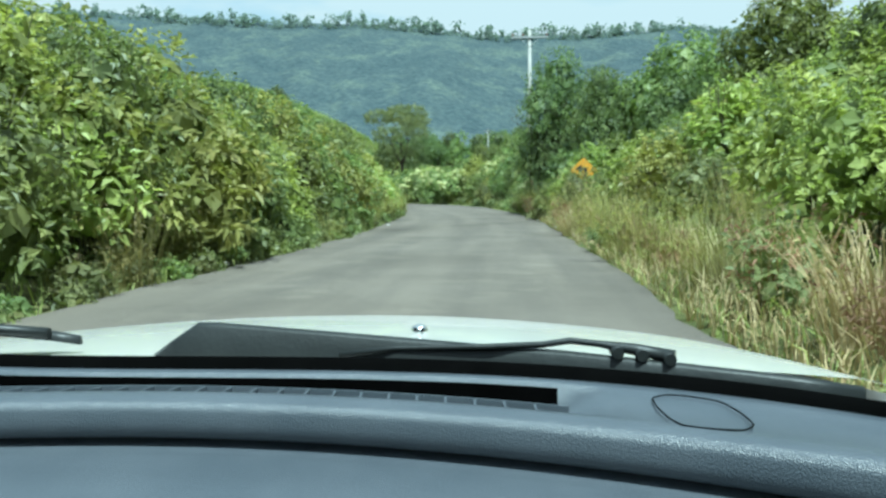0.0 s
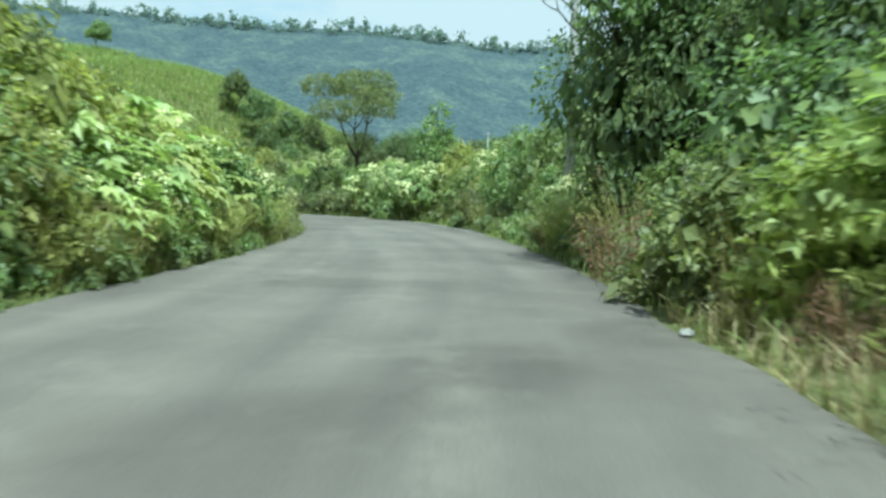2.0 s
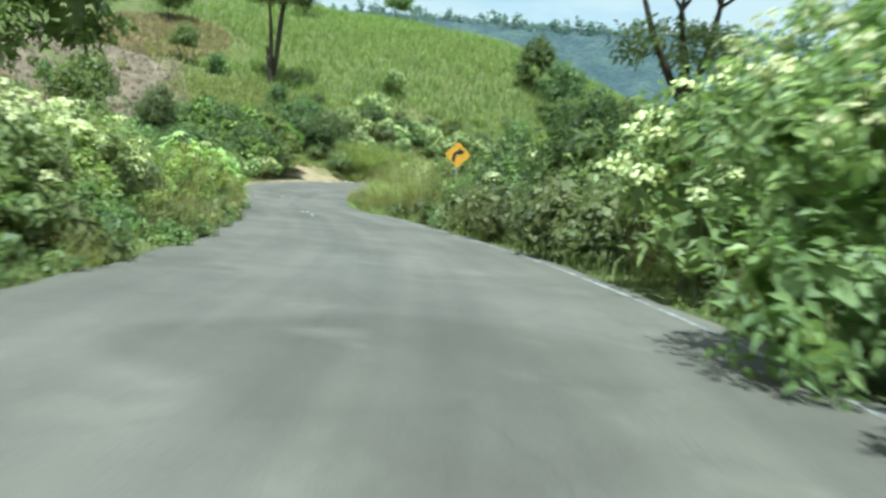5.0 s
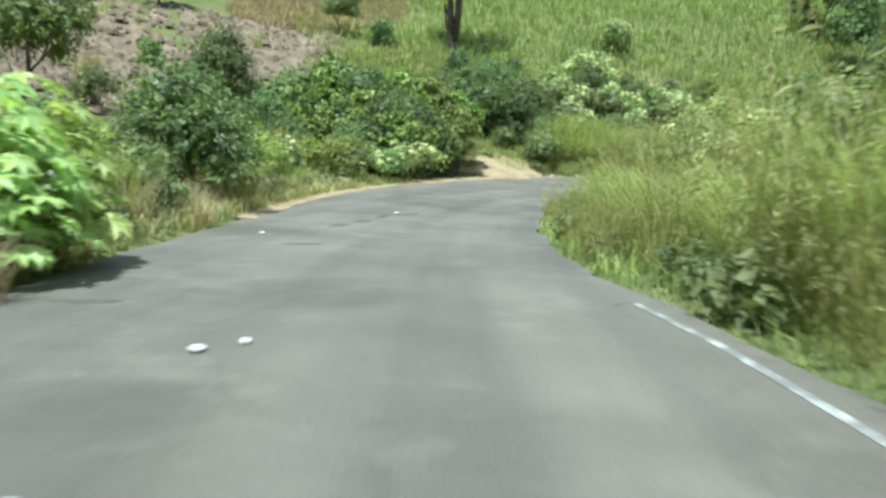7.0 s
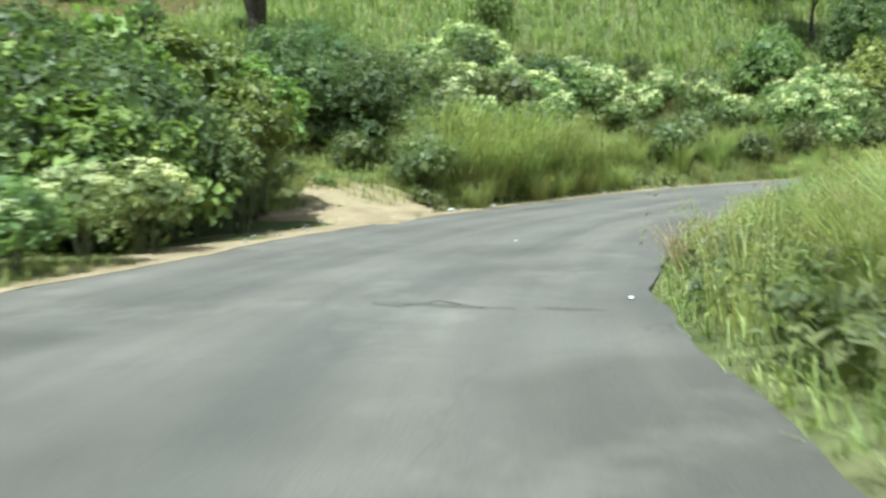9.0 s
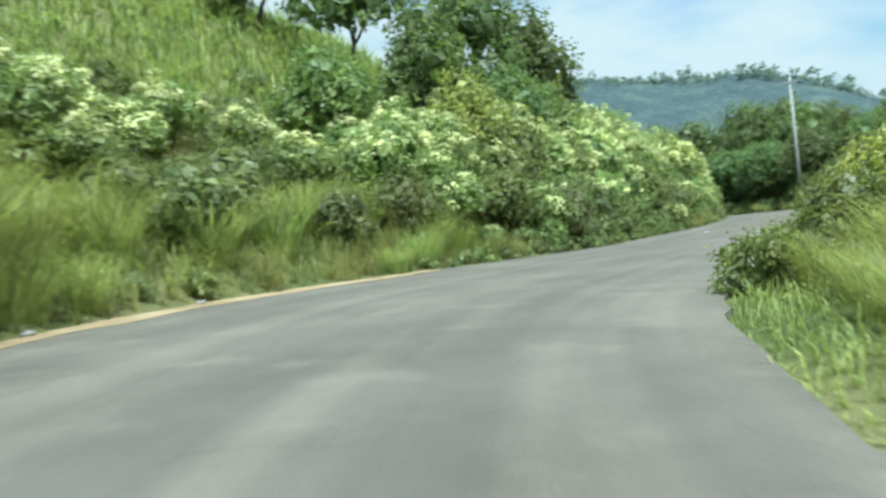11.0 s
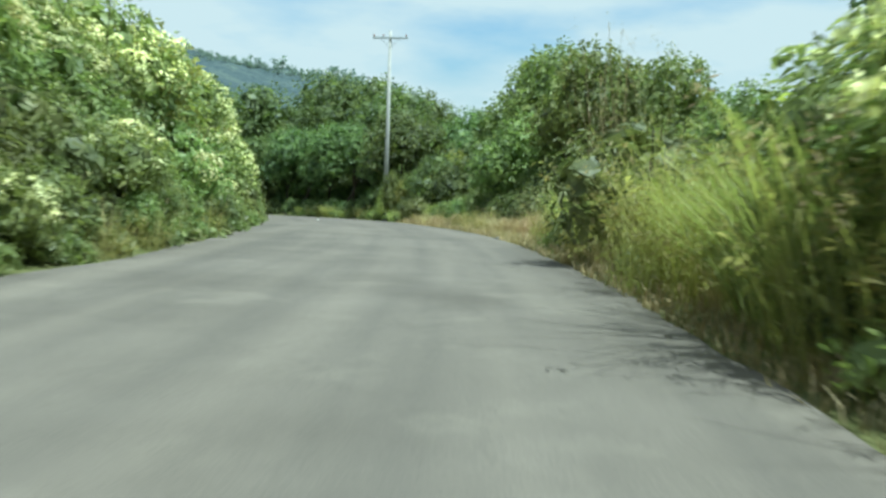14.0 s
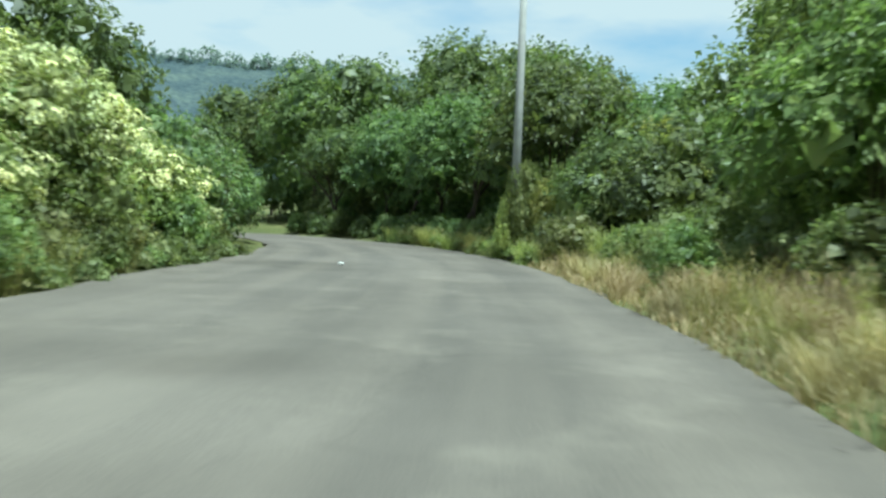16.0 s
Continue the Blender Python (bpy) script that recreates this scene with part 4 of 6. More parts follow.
hedge(1, 210, 226, 3.2, 1.8, [("olive", 3), ("straw", 1), ("broad", 1)], 0.7, 0.95, 0.5)
# the woods where the road bends away
hedge(1, 226, 238, 1.6, 1.6, [("olive", 2), ("grass", 2), ("lowg", 2)], 0.7, 0.9, 0.3)
hedge(1, 228, 238, 4.0, 2.2, [("wood", 4), ("tall_broad", 1)], 0.65, 0.88, 0.6)
hedge(1, 237, 262, 3.6, 3.0, [("canopy", 1)], 0.8, 1.0, 0.5)
hedge(1, 236, 262, 1.5, 1.1, [("dark", 3), ("olive", 1)], 0.42, 0.6, 0.2)
hedge(1, 238, 262, 5.5, 1.8, [("dark", 1)], 0.8, 1.0, 0.3)
hedge(1, 226, 264, 8.0, 3.2, [("wood", 4), ("tall_broad", 1)], 0.88, 1.18, 0.8)
hedge(-1, 228, 262, 2.2, 2.2, [("wood", 4), ("tall_broad", 1)], 0.65, 0.88, 0.4)
hedge(-1, 230, 262, 6.0, 3.0, [("wood", 4), ("tall_broad", 1)], 0.6, 0.85, 0.6)

hedge(1, 237, 264, 11.5, 3.0, [("wood", 1)], 0.9, 1.2, 0.8)
# tall growth on the left bank
hedge(-1, 27, 43, 3.0, 2.0, [("tall_broad", 3), ("tall_bright", 3)], 0.92, 1.05, 0.3)
hedge(-1, 43, 50, 2.8, 1.8, [("tall_broad", 1), ("tall_bright", 2)], 0.72, 0.85, 0.3)
hedge(-1, 49, 57, 2.6, 1.8, [("flower", 3), ("bright", 1)], 1.05, 1.25, 0.3)
# tall growth close to the left edge
hedge(-1, 12, 41, 2.3, 2.4, [("tall_broad", 4), ("tall_bright", 2)], 0.72, 0.86, 0.3, 0.8)

# single trees and bushes
for kind, x, y, size in [
        ("bright", 6.6, 36.8, 1.2), ("bright", 5.6, 37.6, 0.8), ("broad", 5.2, 39.4, 0.75), ("darktree", 9.4, 48.7, 1.05), ("darktree", 11.6, 41.0, 0.9), ("tree", 12.5, 44.0, 1.15), ("dark", 6.6, 40.5, 1.1), ("dark", 5.8, 46.5, 0.9),
        ("darktree", 10.5, 56.0, 0.8), ("bright", 8.6, 36.0, 1.25), ("broad", 10.2, 34.0, 1.4), ("bright", 10.8, 37.2, 1.5), ("broad", 8.0, 38.0, 1.3), ("bright", 12.4, 35.0, 1.7),
        ("low", 4.9, 32.3, 1.2), ("scrub", 5.6, 32.0, 0.9), ("lowg", 6.3, 32.6, 1.2), ("low", 5.6, 33.2, 1.3), ("scrub", 4.6, 31.0, 0.8), ("lowg", 5.2, 29.8, 1.0), ("red", 4.5, 29.0, 1.0), ("scrub", 6.4, 30.4, 1.1),
        ("scrub", -13.0, 97.7, 1.25), ("scrub", -13.6, 97.9, 1.2), ("scrub", -12.6, 97.2, 1.15), ("lowg", -12.7, 97.4, 1.2), ("low", -12.3, 97.0, 1.3), ("lowg", -13.3, 97.6, 1.0), ("low", -13.9, 98.0, 1.2), ("low", -12.2, 95.4, 1.0), ("tree", 12.0, 30.0, 0.8), ("tree", 15.0, 22.0, 0.9),
        ("tree", -14.0, 12.0, 0.8), ("tree", -14.5, 19.0, 0.85), ("darktree", -11.0, 30.0, 0.72), ("tree", -13.5, 7.0, 0.85), ("darktree", -15.5, 52.0, 0.8),
        ("broad", 5.3, 65.8, 1.5), ("broad", 6.9, 63.5, 1.5), ("bright", 4.8, 67.9, 1.1), ("flower", 1.6, 77.0, 1.2), ("bright", 2.8, 76.6, 1.3), ("flower", -0.6, 77.6, 1.4), ("flower", 0.6, 75.2, 1.3),
        ("flower", -2.8, 82.4, 1.25), ("bright", 4.5, 80.0, 1.4), ("bright", -1.5, 84.0, 1.4), ("dark", -7.0, 92.0, 1.2), ("dark", -9.5, 94.0, 1.0),
        ("dark", -31.5, 105.8, 1.05), ("dark", -33.4, 107.6, 1.0), ("dark", -35.8, 109.8, 0.9), ("dark", -37.2, 112.0, 0.8),
        ("dark", -44.0, 126.5, 1.45), ("dark", -46.5, 128.5, 2.1), ("dark", -49.0, 125.0, 1.95), ("broad", -43.2, 130.0, 1.4), ("dark", -46.8, 130.8, 1.9), ("broad", -45.4, 131.0, 1.6),
        ("dark", -51.0, 130.0, 1.8), ("dark", -42.0, 122.5, 0.8), ("dark", -44.5, 120.0, 0.9), ("dark", -47.5, 121.0, 1.1), ("dark", -41.0, 117.5, 0.7), ("dark", -44.5, 116.0, 0.85), ("dark", -42.8, 128.0, 0.95),
        ("flower", -41.2, 126.6, 0.75), ("flower", -40.6, 124.8, 0.72), ("flower", -40.0, 123.0, 0.65),
        ("flower", -44.8, 154.5, 1.1), ("flower", -43.6, 153.4, 0.9), ("dark", -46.8, 155.0, 1.2), ("dark", -47.5, 144.5, 1.0), ("dark", -49.5, 147.0, 1.1), ("dark", -51.5, 141.5, 1.2), ("dark", -50.0, 137.0, 1.2),
        ("grass", -41.8, 141.6, 1.6), ("grass", -41.4, 142.9, 1.8), ("grass", -42.8, 142.8, 1.7), ("grass", -40.9, 144.2, 1.7), ("olive", -43.4, 141.8, 1.0), ("grass", -42.3, 144.5, 1.8), ("grass", -40.7, 145.8, 1.7), ("grass", -41.8, 146.4, 1.9), ("grass", -43.6, 144.2, 1.9), ("grass", -43.4, 146.2, 1.8), ("grass", -40.2, 147.4, 1.6), ("grass", -41.6, 148.4, 1.8), ("olive", -44.6, 143.4, 1.1), ("olive", -43.2, 148.0, 1.1), ("olive", -44.8, 146.0, 1.2), ("grass", -39.6, 149.0, 1.5), ("grass", -40.8, 150.2, 1.6), ("olive", -42.2, 150.4, 1.1),
        ("dark", -43.4, 129.0, 1.5), ("broad", -44.8, 128.6, 1.85), ("dark", -48.0, 133.2, 1.3), ("dark", -49.0, 135.6, 1.1), ("dark", -46.4, 142.6, 1.1), ("dark", -45.8, 144.4, 1.2),
        ("darktree", -43.1, 115.5, 0.64), ("tree", -40.0, 106.2, 0.66), ("olive", -47.0, 108.0, 0.9), ("olive", -46.0, 112.0, 0.9), ("dark", -60.0, 103.0, 0.9), ("tree", -76.0, 118.0, 0.7), ("tree", -82.0, 128.0, 0.7), ("woodtree", -72.0, 108.0, 0.7), ("broad", -70.0, 130.0, 0.8), ("olive", -62.0, 119.0, 0.5), ("dark", -57.0, 150.5, 0.8), ("olive", -60.0, 158.5, 0.8), ("dark", -67.0, 152.0, 0.9), ("tree", -72.0, 152.0, 0.6), ("olive", -55.0, 156.0, 0.8), ("olive", -64.5, 158.0, 0.7), ("olive", -72.0, 137.0, 0.6), ("low", -58.0, 120.0, 1.0), ("low", -66.0, 128.0, 1.0), ("low", -61.0, 127.0, 1.2), ("scrub", -56.0, 117.0, 0.9), ("scrub", -64.0, 122.0, 0.9), ("straw", -69.0, 125.0, 1.0), ("low", -74.0, 132.0, 1.2), ("scrub", -70.0, 140.0, 1.0), ("woodtree", -9.0, 272.0, 1.7), ("woodtree", 14.0, 262.0, 1.6), ("woodtree", 12.0, 271.0, 1.7), ("woodtree", 20.0, 267.0, 1.7), ("wood", 10.0, 262.0, 1.1), ("wood", 16.0, 258.0, 1.1), ("wood", 13.0, 255.0, 1.1), ("wood", 19.0, 254.0, 1.1), ("wood", 22.0, 250.0, 1.1), ("wood", 24.0, 258.0, 1.1), ("wood", 8.0, 268.0, 1.1), ("wood", 3.0, 272.0, 1.1), ("wood", -3.0, 277.0, 1.1), ("wood", 26.0, 244.0, 1.1), ("sapling", 1.3, 78.5, 1.15), ("tall_bright", 3.3, 75.8, 1.05), ("tall_flower", 4.6, 74.6, 0.95), ("darktree", -3.2, 168.6, 1.35), ("darktree", 1.6, 170.5, 1.3), ("woodtree", -15.0, 276.0, 1.7), ("woodtree", -22.0, 270.0, 1.6), ("dark", -12.0, 266.0, 1.8), ("woodtree", -29.0, 174.0, 0.95), ("woodtree", -26.5, 178.5, 1.2), ("woodtree", -32.0, 181.0, 1.2), ("woodtree", -22.5, 181.5, 1.1), ("woodtree", -37.0, 184.0, 1.1),
        ("darktree", -10.4, 156.6, 1.1), ("darktree", -5.8, 158.4, 1.15), ("darktree", -1.4, 162.0, 1.1), ("flower", -11.8, 164.8, 1.4), ("flower", -10.6, 166.4, 1.3),
        ("tree", 17.5, 199.5, 1.3), ("tree", 22.0, 202.5, 1.25), ("tree", 30.0, 206.0, 1.4), ("broad", 9.6, 195.0, 2.1), ("broad", 11.2, 197.0, 1.7), ("broad", 10.6, 193.0, 1.9), ("broad", 13.0, 200.0, 1.25), ("tree", 14.0, 192.0, 0.9),
        ("woodtree", -4.0, 226.0, 1.46), ("woodtree", 0.5, 240.0, 1.1), ("woodtree", -2.0, 250.0, 1.1), ("woodtree", 33.0, 229.0, 1.3), ("woodtree", 36.0, 237.0, 1.4), ("woodtree", 30.0, 234.0, 1.5), ("woodtree", 18.0, 246.0, 1.71), ("woodtree", 21.0, 238.0, 1.65), ("woodtree", 15.5, 252.0, 1.71),
        ("woodtree", 26.0, 232.0, 1.59), ("tree", 30.0, 216.5, 1.75), ("woodtree", 24.0, 244.0, 1.71), ("tree", 19.0, 224.0, 0.9), ("bright", 14.5, 207.5, 1.75), ("bright", 16.5, 211.5, 1.75), ("bright", 18.0, 215.0, 1.4),
        ("tree", -22.5, 86.5, 1.15), ("darktree", -25.5, 84.0, 1.0), ("olive", -24.0, 92.0, 1.2), ("dark", -12.0, 104.0, 0.9), ("tree", -59.0, 273.0, 0.9), ("tree", -75.0, 215.0, 0.9), ("tree", -80.0, 190.0, 0.9), ("tree", -86.0, 165.0, 1.0), ("woodtree", -84.0, 140.0, 0.9)]:
    plant(kind, x, y, size)

plant("olive", 4.5, 28.7, 1.0, None, 0.42)
plant("scrub", 4.15, 22.0, 1.0, None, 0.8)
plant("scrub", 4.35, 24.6, 1.2, None, 0.7)
plant("red", 4.3, 27.2, 1.15)
plant("red", 4.6, 28.6, 1.2)
plant("darktree", 6.5, 47.2, 1.2, None, 0.78)
plant("tall_dark", 6.1, 46.8, 1.3, None, 0.52)
plant("tall_dark", 7.6, 45.6, 1.15, None, 0.6)
plant("darktree", 8.2, 43.6, 1.0, None, 0.78)
plant("olive", 5.5, 42.6, 0.8)
plant("tall_broad", 5.3, 61.9, 0.9, None, 0.85)
plant("tall_broad", 5.7, 59.6, 0.85, None, 0.8)
plant("tall_dark", 7.4, 61.6, 0.9, None, 0.8)
for x, y, size in [(-6.3, 174.2, 1.0), (-5.9, 175.1, 0.95), (-5.2, 174.4, 0.9), (-4.6, 175.6, 0.85)]:
    plant("reed", x, y, size)
for kind, x, y, size in [("low", -46.3, 135.6, 0.9), ("grass", -46.6, 136.8, 0.6), ("low", -46.2, 137.8, 0.8), ("scrub", -47.2, 138.6, 0.7), ("olive", -48.0, 137.6, 0.7), ("grass", -47.4, 136.0, 0.7), ("straw", -46.0, 134.0, 0.7), ("low", -45.0, 136.6, 0.6), ("lowg", -44.9, 138.0, 0.6), ("grass", -45.2, 135.2, 0.6), ("scrub", -45.8, 139.2, 0.7), ("olive", -45.6, 140.8, 0.7), ("broad", -42.7, 141.0, 0.6), ("olive", -41.3, 143.6, 0.8), ("olive", -42.0, 146.8, 0.9), ("lowg", -41.2, 141.6, 0.9), ("olive", -40.6, 147.0, 0.7), ("grass", -46.6, 141.6, 0.8), ("olive", -47.8, 140.6, 0.8),
                         ("orange", -14.6, 102.9, 1.1), ("scrub", -15.7, 101.9, 1.7), ("scrub", -16.6, 102.6, 1.6), ("scrub", -16.2, 102.0, 1.2), ("grass", -15.4, 101.4, 1.1)]:
    plant(kind, x, y, size)
# weeds before the two signs
plant("lowg", 5.05, 30.0, 1.9, None, 0.38)
plant("scrub", 4.8, 29.4, 1.55, None, 0.42)
plant("scrub", 5.5, 33.7, 1.45, None, 0.6)
plant("lowg", 5.4, 33.3, 1.75, None, 0.6)
plant("lowg", 6.1, 33.6, 1.9, None, 0.7)
plant("low", 5.7, 33.6, 1.4, None, 0.7)
plant("lowg", -12.95, 97.5, 1.4, None, 0.7)
plant("low", -13.15, 97.9, 1.4, None, 0.7)
plant("lowg", 4.72, 30.1, 2.1, None, 0.22)
for kind, x, y, size, wide in [("flower", -12.75, 97.75, 0.76, 0.6), ("broad", -13.7, 98.1, 0.68, 0.6), ("broad", -11.9, 96.7, 0.72, 0.7), ("broad", -11.4, 98.0, 0.9, 0.8), ("broad", -10.9, 95.6, 0.75, 0.8), ("broad", -12.2, 98.9, 0.85, 0.7)]:
    plant(kind, x, y, size, None, wide, True)
# dark growth under the column tree, with grass at its foot
for kind, x, y, size, wide in [("tall_dark", 8.4, 50.8, 1.0, 0.72), ("tall_dark", 8.0, 48.6, 1.0, 0.7), ("mound", 5.3, 51.6, 0.62, 1.0), ("mound", 5.7, 53.2, 0.7, 1.0), ("flower", 6.3, 54.2, 0.85, 1.0), ("mound", 5.0, 50.2, 0.5, 1.0), ("grass", 5.6, 49.0, 1.1, 1.0), ("grass", 5.4, 50.4, 1.1, 1.0), ("flower", 5.3, 52.2, 0.75, 1.0), ("grass", 5.5, 47.8, 1.1, 1.0), ("red", 4.9, 43.8, 1.2, 1.0), ("red", 4.9, 41.6, 1.1, 1.0), ("scrub", 5.3, 44.6, 1.2, 1.0)]:
    plant(kind, x, y, size, None, wide)
# high scrub on the inside of the bend
for i in range(11):
    q = i / 10
    x, y = -18.9 - 6.8 * q, 107.0 + 9.9 * q
    plant("scrub", x + rnd.normal(0, 0.2), y, rnd.uniform(1.35, 1.65), None, 0.75)
    plant(["scrub", "grass", "flower"][i % 3], x + 1.3 + rnd.normal(0, 0.2), y + 0.9, [1.8, 1.6, 0.95][i % 3], None, 0.85)
for kind, x, y, size, wide in [("scrub", -12.9, 97.7, 1.4, 0.5), ("scrub", -13.3, 97.9, 1.35, 0.5), ("scrub", -13.05, 97.3, 1.4, 0.7)]:
    plant(kind, x, y, size, None, wide)
# bushes round the foot of the last utility pole
hedge(1, 218, 226, 1.8, 1.2, [("olive", 2), ("broad", 2)], 0.4, 0.55, 0.2)
plant("woodtree", 27.5, 240.0, 1.85)
plant("tall_bright", 10.5, 209.9, 0.52, None, 0.5)
plant("tall_bright", 11.4, 209.2, 0.62, None, 0.55)
plant("tall_broad", 10.9, 209.6, 0.74, None, 0.48)
hedge(1, 228, 250, 0.35, 0.8, [("grass", 3), ("lowg", 3), ("scrub", 2)], 0.5, 0.75, 0.15)
hedge(1, 193, 202, 2.7, 1.5, [("mound", 2), ("bright", 1)], 0.6, 0.85, 0.3)
hedge(-1, 206, 224, 2.8, 2.2, [("tall_flower", 3), ("tall_bright", 1)], 0.9, 1.1, 0.3)
hedge(-1, 176, 226, 5.2, 2.4, [("tall_flower", 3), ("tall_bright", 1)], 1.0, 1.25, 0.4)
plant("tall_broad", 12.0, 209.4, 0.7, None, 0.6)


def plant_lobed(name, label, leaf, n, r, h, size):
    """Bush of large hand-shaped leaves held flat on long stalks, in tiers."""
    e = new(name)
    bm = bmesh.new()
    V, F = [], []
    for i in range(n):
        a, q = i * 2.4 + rnd.normal(0, 0.3), math.sqrt(rnd.uniform(0.03, 1))
        tip = np.array([r * q * math.cos(a), r * q * math.sin(a), h * (0.1 + 0.9 * (1 - q * q * 0.7) * rnd.uniform(0.2, 1.0))])
        if i % 5 == 0:
            tube(bm, [(tip[0] * 0.12, tip[1] * 0.12, -0.1), (tip[0] * 0.45, tip[1] * 0.45, tip[2] * 0.75), tuple(tip)], [0.012, 0.009, 0.005], 3, False)
        out = unit(np.array([math.cos(a), math.sin(a), 0.0]))
        up = unit(np.array([0, 0, 1.0]) + out * 0.45 + rnd.normal(0, 0.25, 3))
        u = unit(np.cross(up, np.array([-out[1], out[0], 0.1])))
        w = np.cross(up, u)
        L = size * rnd.uniform(0.65, 1.25)
        for k, long in zip((-2.3, -1.45, -0.7, 0.0, 0.7, 1.45, 2.3), (0.5, 0.75, 0.95, 1.05, 0.95, 0.75, 0.5)):
            d = -u * math.cos(k) + w * math.sin(k)
            s = np.cross(up, d)
            b = len(V)
            V += [tip, tip + d * L * 0.55 * long + s * L * 0.2, tip + d * L * long - up * L * 0.22 * long, tip + d * L * 0.55 * long - s * L * 0.2]
            F.append((b, b + 1, b + 2, b + 3))
    tagged(part("woody_base", bm, STEM, e), kind="stuff")
    part_mesh("foliage", mesh_of("foliage", np.array(V), np.array(F), leaf), e)
    return tagged(e, label, "shrub")


KIND["lobed"] = [plant_lobed("broad_leaved_bush", "bush of large pale green hand-shaped leaves on long stalks", LEAF_LOBED, 230, 1.05, 2.3, 0.27) for _ in range(2)]
COUNT["lobed"] = 0
GROUPS["lobed"] = "hand-leaved bushes"
for x, y, size in [(-21.0, 94.2, 1.0), (-21.8, 95.8, 0.85), (-23.2, 97.0, 0.75), (-20.2, 92.8, 0.95), (-22.6, 94.4, 1.1), (-24.1, 98.7, 1.0), (-23.3, 97.9, 0.95), (-17.7, 157.4, 1.1), (-16.4, 159.0, 1.15), (-18.6, 156.3, 0.95)] + [(*spot(s_, -prof(LEFT, s_) - out)[:2], size) for s_, out, size in [(44.0, 1.5, 1.25), (46.0, 1.7, 1.4), (48.0, 1.6, 1.3), (49.6, 2.4, 1.45), (51.4, 1.7, 1.3), (52.6, 2.6, 1.45)]]:
    plant("lobed", x, y, size)
for kind, x, y, size in [("scrub", -19.4, 93.4, 0.9), ("scrub", -20.1, 94.4, 0.85), ("lowg", -20.6, 95.2, 0.8), ("straw", -21.2, 96.2, 0.7), ("scrub", -18.8, 92.4, 0.9), ("straw", -22.0, 97.2, 0.7)]:
    plant(kind, x, y, size)
# feathery scrub before the last right-hand thicket
hedge(1, 184, 199, 1.5, 1.0, [("scrub", 3), ("grass", 2), ("olive", 1)], 1.0, 1.35, 0.15)
hedge(1, 172, 185, 1.7, 1.3, [("broad", 2), ("flower", 1), ("olive", 2), ("bright", 1)], 0.7, 0.95, 0.2)
# creeper draped over the thicket beside the dirt track
KIND["vine"] = [plant_shrub("creeper_mound", "lush green creeper draped in heaps over a shrub", "creeper", LEAF_VINE, 1.55, 3.2, 20, 17, 7, 0.3, 0.17, 0.14, spread=0.3, rise=-0.3, core=0.4, high=0.8, fat=(0.2, 0.36)) for _ in range(3)]
KIND["arch"] = [plant_shrub("creeper_arch", "creeper hanging from a shrub over a dark hollow", "creeper", LEAF_VINE, 1.4, 4.4, 15, 17, 7, 0.3, 0.17, 0.14, spread=0.3, rise=-0.5, core=0.4, high=0.84, fat=(0.24, 0.4), low=0.52) for _ in range(2)]
COUNT["arch"] = 0
GROUPS["arch"] = "creeper mounds"
COUNT["vine"] = 0
GROUPS["vine"] = "creeper mounds"
for x, y, size, wide in [(-47.9, 127.2, 2.4, 0.72), (-46.1, 130.4, 2.3, 0.72), (-43.4, 129.4, 1.5, 0.9), (-42.8, 127.0, 1.35, 0.95), (-44.6, 126.6, 1.75, 0.85),
                         (-47.0, 124.0, 1.6, 0.9), (-49.6, 128.6, 2.1, 0.8), (-47.8, 132.4, 1.9, 0.8), (-50.2, 125.0, 1.7, 0.9)]:
    plant("vine", x, y, size, None, wide)
for x, y, size in [(-44.3, 134.0, 1.2), (-43.3, 131.8, 1.02), (-45.4, 132.6, 1.45), (-46.9, 134.6, 1.25)]:
    plant("arch", x, y, size)
# the dark growth behind the dirt track, and the mound of grass beside it
for kind, x, y, size in [("dark", -48.2, 135.8, 1.8), ("dark", -48.2, 141.0, 1.7), ("dark", -46.2, 143.4, 1.5), ("dark", -49.6, 144.2, 1.6), ("flower", -47.2, 149.4, 1.45), ("flower", -45.8, 150.6, 1.2), ("olive", -47.6, 147.0, 1.5), ("olive", -44.4, 153.0, 1.3), ("dark", -43.4, 156.4, 1.1),
                         ("mound", -42.3, 141.5, 0.95), ("mound", -41.3, 143.1, 1.0), ("mound", -42.8, 143.6, 1.1), ("mound", -40.5, 145.0, 0.9), ("mound", -41.8, 145.6, 1.05), ("mound", -39.8, 147.2, 0.8), ("mound", -41.0, 147.6, 0.9), ("mound", -39.2, 149.4, 0.7), ("mound", -40.4, 150.4, 0.85)]:
    plant(kind, x, y, size)
# rank growth over the whole bank
hedge(-1, 149, 186, 3.3, 1.2, [("scrub", 3), ("grass", 3), ("olive", 2)], 0.8, 1.15, 0.4)
hedge(-1, 150, 186, 6.0, 1.5, [("scrub", 3), ("grass", 2), ("olive", 3), ("flower", 2)], 0.75, 1.05, 0.6)
hedge(-1, 150, 186, 9.2, 1.8, [("scrub", 3), ("grass", 2), ("olive", 3), ("flower", 1)], 0.75, 1.05, 0.8)
hedge(-1, 150, 184, 13.5, 2.4, [("scrub", 2), ("grass", 3), ("olive", 3)], 0.7, 1.0, 1.2)
for x, y, size in [(-48.6, 156.8, 1.55), (-47.2, 157.4, 1.35), (-42.2, 157.2, 1.2), (-40.6, 157.6, 1.15), (-49.3, 161.0, 1.15), (-41.5, 159.4, 1.1), (-38.4, 161.6, 1.05), (-50.6, 166.4, 1.3), (-39.8, 157.2, 0.8), (-43.6, 157.6, 0.8), (-46.6, 150.2, 1.0), (-45.2, 149.0, 0.9)]:
    plant("flower", x, y, size)
